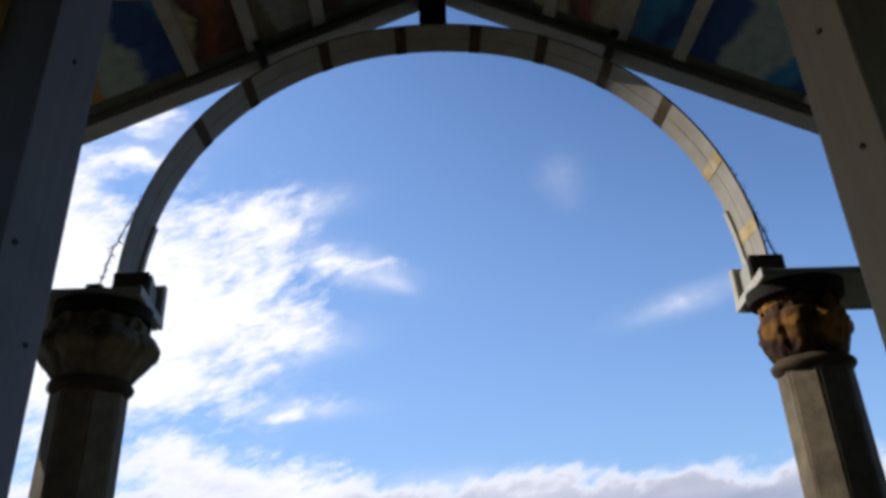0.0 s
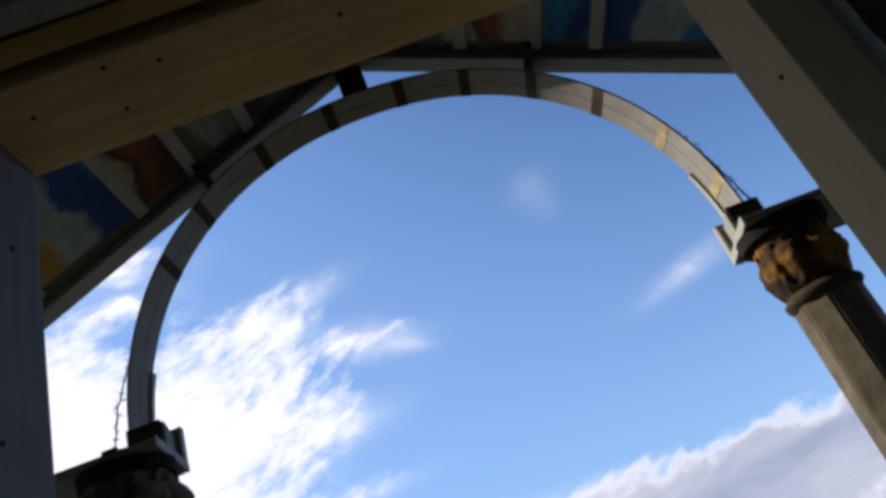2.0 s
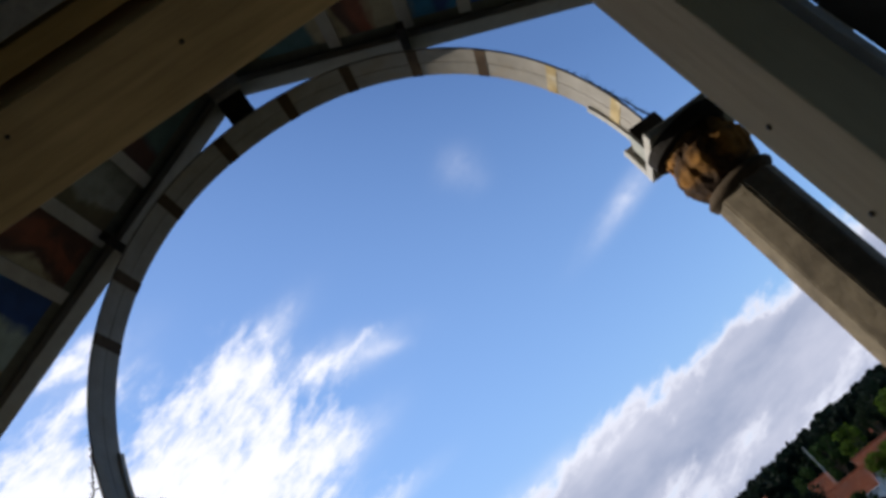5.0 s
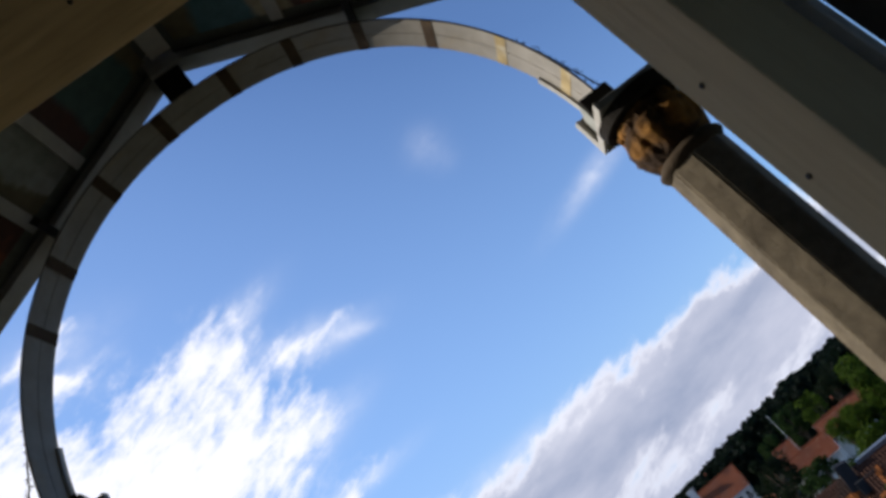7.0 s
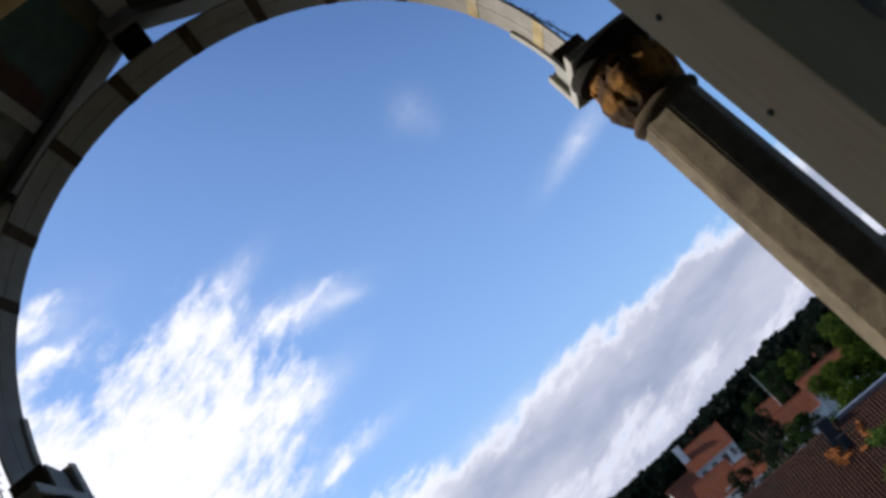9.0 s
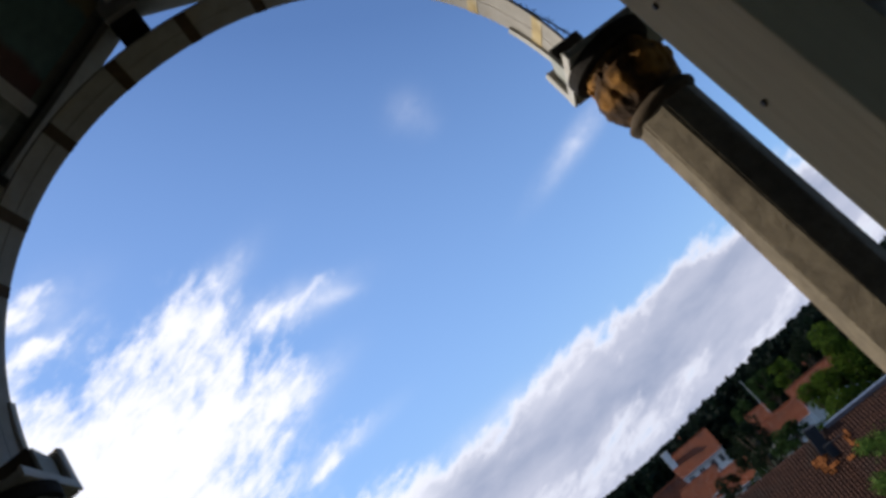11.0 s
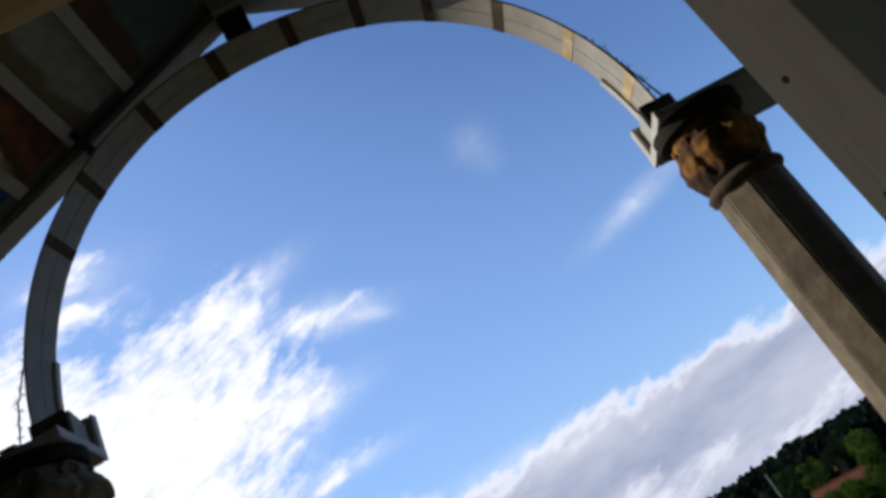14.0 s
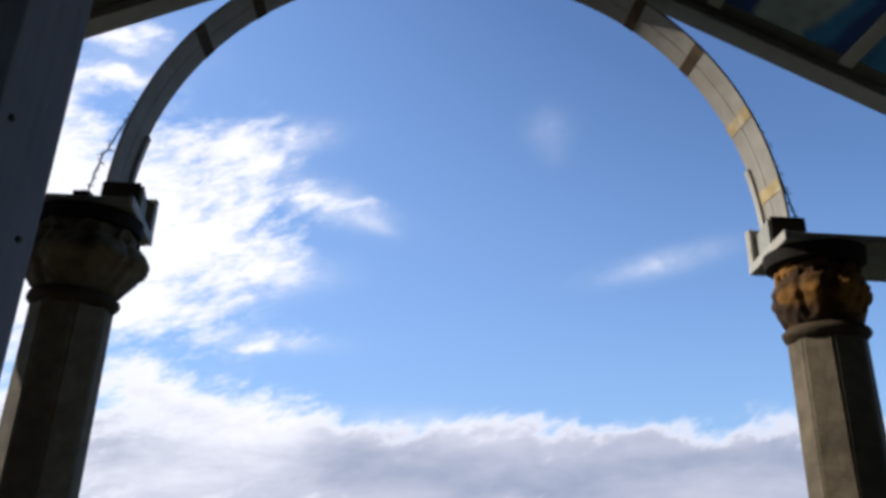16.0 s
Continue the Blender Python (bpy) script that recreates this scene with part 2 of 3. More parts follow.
def box(lo, hi, bevel=0.0, m=None, bm=None):
    """A bevelled box between two corners, added to bm."""
    own = bmesh.new()
    bmesh.ops.create_cube(own, size=1)
    size = [h - l for l, h in zip(lo, hi)]
    mid = [(h + l) / 2 for l, h in zip(lo, hi)]
    for v in own.verts:
        v.co = Vector([c * s + o for c, s, o in zip(v.co, size, mid)])
    if bevel:
        bmesh.ops.bevel(own, geom=own.edges[:], offset=bevel, segments=2, profile=0.6, affect="EDGES")
    if m is not None:
        own.transform(m)
    if bm is None:
        return own
    me = bpy.data.meshes.new("t")
    own.to_mesh(me)
    own.free()
    bm.from_mesh(me)
    bpy.data.meshes.remove(me)
    return bm


def lathe(profile, segs, bm=None, rib=None, phase=0.0):
    """A turned solid from (radius, z) pairs; rib(angle, i) scales the radius."""
    bm = bm or bmesh.new()
    rings = []
    for i, (r, z) in enumerate(profile):
        ring = []
        for k in range(segs):
            a = 2 * math.pi * (k + phase) / segs
            q = r * (rib(a, i) if rib else 1)
            ring.append(bm.verts.new((q * math.cos(a), q * math.sin(a), z)))
        rings.append(ring)
    for a, b in zip(rings, rings[1:]):
        for k in range(segs):
            bm.faces.new((a[k], a[(k + 1) % segs], b[(k + 1) % segs], b[k]))
    bm.faces.new(rings[0][::-1])
    bm.faces.new(rings[-1])
    return bm


def tube(points, radius, segs=6, bm=None):
    bm = bm or bmesh.new()
    pts = [Vector(p) for p in points]
    rings = []
    for i, p in enumerate(pts):
        t = (pts[min(i + 1, len(pts) - 1)] - pts[max(i - 1, 0)]).normalized()
        u = t.cross(Vector((0.3, 1, 0.2))).normalized()
        w = t.cross(u)
        rings.append([bm.verts.new(p + radius * (math.cos(2 * math.pi * k / segs) * u + math.sin(2 * math.pi * k / segs) * w)) for k in range(segs)])
    for a, b in zip(rings, rings[1:]):
        for k in range(segs):
            bm.faces.new((a[k], a[(k + 1) % segs], b[(k + 1) % segs], b[k]))
    bm.faces.new(rings[0][::-1])
    bm.faces.new(rings[-1])
    return bm


# ---------------------------------------------------------------- the doorway that the camera stands in
FLOOR_Z = 0.4
XL, XR = -0.521, 0.462
Y0, Y1 = 0.717, 0.832
LINTEL_Z = 2.477


def screw(x, y, z, facing, parent, s=0.0036):
    bm = lathe([(s, 0), (s, 0.002), (s * 0.6, 0.003)], 8)
    m = Matrix.Translation((x, y, z)) @ facing
    bm.transform(m)
    return part("screw", bm, NAIL, parent)


def doorway():
    door = thing("door_frame", "grey timber door frame with bare brown lintel", "door frame", at=(0, 0, 0))
    post = part("post", box((XL - 0.075, Y0, FLOOR_Z), (XL, Y1, LINTEL_Z + 0.1), 0.003), POST_SHADED, door, "grey painted timber post, toned as shaded")
    for y, z in ((0.738, 2.035), (0.80, 1.937), (0.76, 1.62), (0.77, 2.31)):
        screw(XL + 0.0005, y, z, Matrix.Rotation(radians(90), 4, "Y"), post)
    post = part("post", box((XR, Y0, FLOOR_Z), (XR + 0.075, Y1, LINTEL_Z + 0.1), 0.003), POST_LIT, door, "warm grey timber post with nail holes, toned as lit")
    for y, z in ((0.756, 2.143), (0.795, 1.90), (0.80, 1.757), (0.765, 2.33)):
        screw(XR - 0.0005, y, z, Matrix.Rotation(radians(-90), 4, "Y"), post)
    lintel = part("lintel", box((XL + 0.001, Y0 - 0.046, LINTEL_Z), (XR - 0.001, Y1 + 0.002, LINTEL_Z + 0.1), 0.003), RAW_TIMBER, door, "bare brown timber lintel")
    for x, y in ((-0.016, 0.735), (-0.265, 0.706), (-0.343, 0.767), (-0.333, 0.688), (-0.455, 0.728), (0.14, 0.70), (0.21, 0.77), (0.38, 0.73)):
        screw(x, y, LINTEL_Z - 0.0005, Matrix.Rotation(radians(180), 4, "X"), lintel)
    part("stop_strip", box((XL - 0.092, 0.610, LINTEL_Z + 0.008), (XR + 0.092, 0.648, LINTEL_Z + 0.1), 0.002), OCHRE_TIMBER, door, "ochre stained timber strip")
    part("head_board", box((XL - 0.092, 0.562, LINTEL_Z + 0.004), (XR + 0.092, 0.600, LINTEL_Z + 0.1), 0.002), GREY_POST, door)
    part("stop_strip", box((XL - 0.092, 0.672, FLOOR_Z), (XL - 0.055, 0.705, LINTEL_Z - 0.002), 0.002), OCHRE_TIMBER, door, "ochre stained timber strip")
    part("stop_strip", box((XR + 0.0755, 0.7005, FLOOR_Z), (XR + 0.0850, 0.722, LINTEL_Z - 0.002), 0.002), WHITE_PAINT, door)
    return door


doorway()


def wall(name, lo, hi, mat, label):
    w = part(name, box(lo, hi), mat)
    tagged(w, label, "wall", kind="structure")
    return w


# boarding runs on out of view to keep sky light off the columns
wall("wall_left", (-2.8, 0.56, FLOOR_Z), (XL - 0.094, 0.669, 2.58), DARK_TIMBER, "dark timber boarding beside the doorway, widened unseen")
wall("wall_right", (XR + 0.0855, 0.56, FLOOR_Z), (2.8, 0.70, 2.58), DARK_TIMBER, "dark timber boarding beside the doorway, widened unseen")
wall("wall_over_door", (-2.8, 0.45, LINTEL_Z + 0.104), (2.8, 0.82, 3.6), DARK_TIMBER, "unseen dark timber boarding over the doorway")
# unseen room: pale walls and a wide hole added to light the post fronts
back = bmesh.new()
for lo, hi in (((-1.7, -1.3, FLOOR_Z), (1.7, -1.2, 1.1)), ((-1.7, -1.3, 1.1), (-1.0, -1.2, 2.45)), ((1.0, -1.3, 1.1), (1.7, -1.2, 2.45)), ((-1.7, -1.3, 2.45), (1.7, -1.2, 3.0))):
    box(lo, hi, 0, None, back)
tagged(part("wall_back", back, BOUNCE_WALL), "unseen pale back wall, hole added to let light in", "wall", kind="structure")
wall("wall_west", (-1.8, -1.3, FLOOR_Z), (-1.701, 0.559, 3.0), BOUNCE_WALL, "unseen pale side wall that bounces light")
wall("wall_east", (1.701, -1.3, FLOOR_Z), (1.8, 0.559, 3.0), BOUNCE_WALL, "unseen pale side wall that bounces light")
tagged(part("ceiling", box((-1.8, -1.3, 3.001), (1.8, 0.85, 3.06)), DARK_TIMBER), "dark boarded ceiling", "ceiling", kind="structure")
tagged(part("floor", box((-2.8, -1.3, FLOOR_Z - 0.12), (2.8, 2.1, FLOOR_Z)), FLOOR_BOARD), "weathered boarded balcony floor", "floor", kind="structure")

# ---------------------------------------------------------------- columns
COL_X, COL_Y = 0.938, 1.87


CAP_GREY = material("flaking_grey_capital", (0.13, 0.105, 0.065), 0.85, grain=(0.4, 18), stain=(0.9, 6.0), stain_colour=(0.045, 0.032, 0.02), bump=0.8)


def column(x, mirror, cap_scale, label):
    col = thing("column", label, "column", "columns under the arch", at=(x, COL_Y, FLOOR_Z))
    h = 2.155 - FLOOR_Z
    bm = lathe([(0.112, 0.0), (0.112, 0.05), (0.098, 0.09), (0.0975, h * 0.5), (0.0945, h)], 8, phase=0.5 + 0.12 * mirror)
    bmesh.ops.bevel(bm, geom=[e for e in bm.edges if abs(e.verts[0].co.z - e.verts[1].co.z) > 0.2], offset=0.006, segments=2, affect="EDGES")
    part("shaft", bm, STONE, col, "eight-sided weathered grey stone shaft")
    ring = [(0.090, h - 0.004)] + [(0.093 + 0.011 * math.sin(math.pi * i / 8), h + 0.034 * i / 8) for i in range(9)] + [(0.09, h + 0.036)]
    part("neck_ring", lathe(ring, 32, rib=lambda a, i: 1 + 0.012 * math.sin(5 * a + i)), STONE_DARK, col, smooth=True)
    # capital: a bell of broken leaves with small scrolls under the abacus
    r = random.Random(3 + mirror)
    ph = r.random() * 6
    n = 26
    prof = []
    for i in range(n + 1):
        t = i / n
        if mirror:  # swells to a sharp belly half way up
            bell = 0.082 + 0.046 * (1 - abs(t - 0.5) / 0.5) ** 0.8 + 0.014 * t
        else:
            bell = 0.090 + 0.030 * math.sin(math.pi * t ** 0.85) ** 0.8 + 0.012 * t
        prof.append((bell * cap_scale, h + 0.034 + 0.165 * t))

    def carve(a, i):
        t = i / n
        leaf = abs(math.sin(4 * a + 0.6 + mirror))
        groove = -0.08 * math.exp(-(leaf / 0.22) ** 2) * math.sin(math.pi * min(1, t * 1.1)) ** 0.5
        curl = 0.06 * math.exp(-((t - 0.55 - 0.12 * math.sin(4 * a)) / 0.13) ** 2) * leaf
        band = -0.09 * math.exp(-((t - 0.80) / 0.05) ** 2)
        chips = 0.06 * noise.noise(Vector((math.cos(a) * 2.2 + ph, math.sin(a) * 2.2, t * 2.5))) + 0.06 * noise.noise(Vector((math.cos(a) * 7 + ph, math.sin(a) * 7, t * 8)))
        return 0.98 + groove + curl + band + chips
    skin = (CAP_OCHRE, CAP_GREY)[mirror]
    cap = part("capital", lathe(prof, 96, rib=carve), skin, col, ("carved capital with flaking ochre paint", "chipped carved capital, paint mostly gone")[mirror], smooth=True)
    for k in range(8):
        a = radians(22.5 + 45 * k)
        ring = []
        for q in range(13):
            b = 2 * math.pi * q / 12
            rr = 0.024 * (1 - 0.25 * q / 12)
            ring.append((rr * math.cos(b), 0.0, rr * math.sin(b)))
        bm = tube(ring, 0.0075, 6)
        bm.transform(Matrix.Translation((0.104 * cap_scale * math.cos(a), 0.104 * cap_scale * math.sin(a), h + 0.168)) @ Matrix.Rotation(a + math.pi / 2, 4, "Z"))
        part("scroll", bm, skin, cap, smooth=True)
    part("abacus", lathe([(0.106, h + 0.197), (0.122, h + 0.202), (0.125, h + 0.236), (0.118, h + 0.2385)], 36), ABACUS_SHADE, col, "round abacus, near black for the shade under the plank")
    return col


column(-COL_X - 0.006, 1, 1.12, "octagonal grey stone column, broad chipped capital")
column(COL_X, 0, 0.90, "octagonal stone column with ochre carved capital")

# ---------------------------------------------------------------- imposts: plank, outer fascia and block
PLANK_Z = 2.394


def prism(outline, z0, z1):
    """A flat slab from a plan outline."""
    bm = bmesh.new()
    lo = [bm.verts.new((x, y, z0)) for x, y in outline]
    hi = [bm.verts.new((x, y, z1)) for x, y in outline]
    n = len(lo)
    bm.faces.new(lo)
    bm.faces.new(hi)
    for k in range(n):
        bm.faces.new((lo[k], lo[(k + 1) % n], hi[(k + 1) % n], hi[k]))
    bmesh.ops.recalc_face_normals(bm, faces=bm.faces[:])
    bmesh.ops.bevel(bm, geom=bm.edges[:], offset=0.0015, segments=1, affect="EDGES")
    return bm


def impost(s, label):
    im = thing("impost_beam", label, "beam", "impost beams")
    z = PLANK_Z

    def slab(o, z0, z1):
        return prism([(s * x, y) for x, y in o], z0, z1)
    part("plank", slab([(0.822, 1.772), (2.3, 1.772), (2.3, 2.028), (0.861, 2.028)], z, z + 0.022), GREY_PLANK, im)
    part("fascia", slab([(0.860, 2.029), (2.3, 2.029), (2.3, 2.05), (0.863, 2.05)], z - 0.003, z + 0.132), WHITE_PAINT, im)
    part("end_strip", slab([(0.811, 1.770), (0.821, 1.770), (0.860, 2.05), (0.850, 2.05)], z - 0.002, z + 0.026), WHITE_PAINT, im, "white painted end strip")
    part("end_post", slab([(0.850, 2.022), (0.8585, 2.022), (0.8595, 2.05), (0.851, 2.05)], z + 0.0265, z + 0.131), WHITE_PAINT, im, "white painted end strip")
    part("block", slab([(0.842, 1.90), (0.925, 1.90), (0.955, 2.0275), (0.872, 2.0275)], z + 0.0225, z + 0.112), GREY_PLANK, im)
    # thin dark sheet that paints the shadow on the block's near face
    part("block_shade", slab([(0.848, 1.893), (0.945, 1.893), (0.95, 1.8985), (0.85, 1.8985)], z + 0.04, z + 0.118), DARK_TIMBER, im)
    if s < 0:
        part("cleat", slab([(0.925, 1.785), (0.965, 1.785), (0.965, 1.825), (0.925, 1.825)], z + 0.0225, z + 0.04), DARK_TIMBER, im)
    return im


impost(-1, "grey plank beam on the shaded column")
impost(1, "grey plank beam on the sunlit column")

# ---------------------------------------------------------------- the arch
ARC_X, ARC_Z, ARC_A, ARC_B, ARC_N = -0.016, 2.484, 0.926, 0.917, 2.1


def arc(t, grow=0.0):
    """Point of the arch's underside at t from 0 (one foot) to pi (the other)."""
    c, s = math.cos(t), math.sin(t)
    return (ARC_X + (ARC_A + grow) * math.copysign(abs(c) ** (2 / ARC_N), c), ARC_Z + (ARC_B + grow) * abs(s) ** (2 / ARC_N))


def strip(t0, t1, y0, y1, g0, g1, n):
    """A bent board following the arch, from y0 to y1, between two offsets from the underside."""
    bm = bmesh.new()
    rings = []
    for i in range(n + 1):
        t = t0 + (t1 - t0) * i / n
        (xa, za), (xb, zb) = arc(t, g0), arc(t, g1)
        rings.append([bm.verts.new(p) for p in ((xa, y0, za), (xa, y1, za), (xb, y1, zb), (xb, y0, zb))])
    for a, b in zip(rings, rings[1:]):
        for k in range(4):
            bm.faces.new((a[k], a[(k + 1) % 4], b[(k + 1) % 4], b[k]))
    bm.faces.new(rings[0])
    bm.faces.new(rings[-1][::-1])
    bmesh.ops.recalc_face_normals(bm, faces=bm.faces[:])
    return bm


def arch():
    a = thing("timber_arch", "white timber arch with brown bands, flaking paint", "arch")
    lo, hi = 0.012, math.pi - 0.012
    part("inner_board", strip(lo, hi, 1.980, 2.046, 0.0, 0.007, 96), ARCH_PAINT, a)
    part("inner_board", strip(lo, hi, 1.912, 1.9775, 0.0, 0.007, 96), ARCH_PAINT, a)
    part("backing", strip(lo, hi, 1.945, 2.035, 0.0072, 0.014, 96), DARK_TIMBER, a)
    for i, t in enumerate(BANDS):
        w = 0.02
        part("band", strip(t - w, t + w, 1.9115, 2.0465, -0.0015, 0.001, 4), BAND_PALE if t < 0.5 else BAND_PAINT, a)
    for t0, t1 in ((0.03, 0.25), (math.pi - 0.25, math.pi - 0.03)):
        part("edge_batten", strip(t0, t1, 2.028, 2.05, -0.009, -0.0005, 16), WHITE_PAINT, a)
    return a


BANDS = [0.14, 0.40, 0.677, 0.938, 1.195, 1.44, 1.692, 1.975, 2.288, 2.523]
arch()



def spiked_wire(points, seed, label):
    """A sagging twisted wire with short barbs."""
    r = random.Random(seed)
    w = thing("barbed_wire", label, "wire", "wires beside the arch")
    pts = []
    n = 40
    P = [Vector(p) for p in points]
    for i in range(n + 1):
        u = i / n * (len(P) - 1)
        k = min(int(u), len(P) - 2)
        q = P[k].lerp(P[k + 1], u - k)
        pts.append(q + Vector((r.uniform(-1, 1), r.uniform(-1, 1), r.uniform(-1, 1))) * 0.0014)
    part("strand", tube(pts, 0.0022, 5), WIRE, w)
    turn = [p + Vector((0.002 * math.cos(i * 1.7), 0.002 * math.sin(i * 1.7), 0)) for i, p in enumerate(pts)]
    part("strand", tube(turn, 0.0018, 5), WIRE, w)
    bm = bmesh.new()
    for i in range(2, n, 2):
        for k in range(3):
            d = Vector((r.uniform(-1, 1), r.uniform(-0.4, 0.4), r.uniform(-1, 1))).normalized() * r.uniform(0.008, 0.018)
            tube([pts[i], pts[i] + d], 0.0013, 4, bm)
    tagged(part("barbs", bm, WIRE, w), kind="stuff")
    return w


spiked_wire([(-1.017, 1.95, 2.45), (-0.99, 1.95, 2.61), (-0.935, 1.95, 2.755), (-0.88, 1.96, 2.87)], 1, "thin rusty barbed wire beside the shaded arch foot")
spiked_wire([(0.975, 1.95, 2.45), (0.935, 1.95, 2.628), (0.905, 1.95, 2.76), (0.87, 1.96, 2.86)], 2, "thin rusty barbed wire beside the sunlit arch foot")

# ---------------------------------------------------------------- gable roof with painted ceiling
APEX, SLOPE = 3.640, 0.489
K = math.hypot(1, SLOPE)


def on_roof(s, x0, x1, y0, y1, off, thick, bm=None):
    """A board lying under the slope s (-1, 1) from x0 to x1 (distance from the ridge), its underside off above the plane."""
    bm = bm or bmesh.new()
    vs = []
    for o in (off, off + thick):
        for x, y in ((x0, y0), (x1, y0), (x1, y1), (x0, y1)):
            vs.append(bm.verts.new((s * (x + o * SLOPE / K), y, APEX - SLOPE * x + o / K)))
    for f in ((0, 1, 2, 3), (7, 6, 5, 4), (0, 4, 5, 1), (1, 5, 6, 2), (2, 6, 7, 3), (3, 7, 4, 0)):
        bm.faces.new([vs[i] for i in f])
    bmesh.ops.recalc_face_normals(bm, faces=bm.faces[:])
    return bm


def painting(name, bands, wobble=0.12, seed=0.0):
    """Loose brush fields: (distance from the ridge, colour) pairs, their borders broken by noise."""
    m = bpy.data.materials.new(name)
    m.use_nodes = True
    N, L = m.node_tree.nodes, m.node_tree.links
    p = N["Principled BSDF"]
    p.inputs["Roughness"].default_value = 0.6
    tc = N.new("ShaderNodeTexCoord")
    sep = N.new("ShaderNodeSeparateXYZ")
    L.new(tc.outputs["Object"], sep.inputs[0])
    ab = N.new("ShaderNodeMath")
    ab.operation = "ABSOLUTE"
    L.new(sep.outputs[0], ab.inputs[0])
    mp = N.new("ShaderNodeMapping")
    mp.inputs["Location"].default_value = (seed, seed * 1.7, seed * 0.3)
    L.new(tc.outputs["Object"], mp.inputs[0])
    n = N.new("ShaderNodeTexNoise")
    n.inputs["Scale"].default_value, n.inputs["Detail"].default_value, n.inputs["Distortion"].default_value = 4.5, 5, 0.5
    L.new(mp.outputs[0], n.inputs["Vector"])
    w = N.new("ShaderNodeMath")
    w.operation = "MULTIPLY_ADD"
    w.inputs[1].default_value, w.inputs[2].default_value = wobble * 2.6, -wobble * 1.3
    L.new(n.outputs[0], w.inputs[0])
    add = N.new("ShaderNodeMath")
    add.operation = "ADD"
    L.new(ab.outputs[0], add.inputs[0])
    L.new(w.outputs[0], add.inputs[1])
    r = N.new("ShaderNodeValToRGB")
    r.color_ramp.interpolation = "LINEAR"
    els = r.color_ramp.elements
    pts = []
    for k, (x, c) in enumerate(bands):
        nxt = bands[k + 1][0] if k + 1 < len(bands) else x + 0.3
        pts += [(x + 0.012, c), (nxt - 0.012, c)]
    while len(els) < len(pts):
        els.new(0.5)
    for e, (x, c) in zip(els, pts):
        e.position, e.color = min(1.0, x / 2.0), (*c, 1)
    half = N.new("ShaderNodeMath")
    half.operation = "MULTIPLY"
    half.inputs[1].default_value = 0.5
    L.new(add.outputs[0], half.inputs[0])
    L.new(half.outputs[0], r.inputs[0])
    g = N.new("ShaderNodeTexNoise")
    g.inputs["Scale"].default_value, g.inputs["Detail"].default_value = 22, 6
    L.new(tc.outputs["Object"], g.inputs["Vector"])
    mr = N.new("ShaderNodeMapRange")
    mr.inputs["To Min"].default_value, mr.inputs["To Max"].default_value = 0.55, 1.4
    L.new(g.outputs[0], mr.inputs["Value"])
    sc = N.new("ShaderNodeVectorMath")
    sc.operation = "SCALE"
    L.new(r.outputs[0], sc.inputs[0])
    L.new(mr.outputs[0], sc.inputs["Scale"])
    L.new(sc.outputs[0], p.inputs["Base Color"])
    return m


BLUE, TEAL, PALE, SAND, RED, DARK_RED, OLIVE, OCHRE = (0.012, 0.055, 0.22), (0.03, 0.2, 0.42), (0.29, 0.36, 0.34), (0.36, 0.31, 0.2), (0.2, 0.055, 0.025), (0.07, 0.025, 0.015), (0.13, 0.105, 0.055), (0.4, 0.22, 0.05)
P_BLUE_L = painting("painting_blue", [(0.5, TEAL), (0.84, BLUE), (0.965, PALE), (1.09, OCHRE)], 0.08, 1.0)
P_BLUE_R = painting("painting_sky", [(0.5, TEAL), (0.80, BLUE), (0.91, PALE), (1.07, TEAL), (1.13, BLUE)], 0.06, 4.0)
P_TEAL_R = painting("painting_teal", [(0.3, SAND), (0.64, TEAL), (0.72, BLUE), (0.77, TEAL)], 0.08, 5.0)
P_RED_L = painting("painting_red", [(0.4, DARK_RED), (0.70, RED), (0.76, DARK_RED), (0.80, SAND)], 0.10, 7.0)
P_RED_R = painting("painting_rust", [(0.2, SAND), (0.42, DARK_RED), (0.47, RED), (0.52, SAND)], 0.06, 2.0)
P_RIDGE_L = painting("painting_ridge", [(0.0, OLIVE), (0.12, (0.06, 0.11, 0.10)), (0.32, DARK_RED)], 0.05, 3.0)
P_RIDGE_R = painting("painting_ridge_teal", [(0.0, OLIVE), (0.14, (0.06, 0.15, 0.17)), (0.34, SAND)], 0.06, 6.0)
P_PALE_L = painting("painting_pale", [(0.3, (0.2, 0.21, 0.18)), (0.5, (0.26, 0.27, 0.23)), (0.58, OLIVE)], 0.1, 8.0)
P_OUTER = painting("painting_outer", [(1.1, TEAL), (1.3, PALE), (1.5, BLUE), (1.7, SAND)], 0.15, 9.0)


DECK = material("grey_green_deck", (0.13, 0.13, 0.105), 0.8, grain=(0.2, 8), stretch=(5, 0.6, 5))


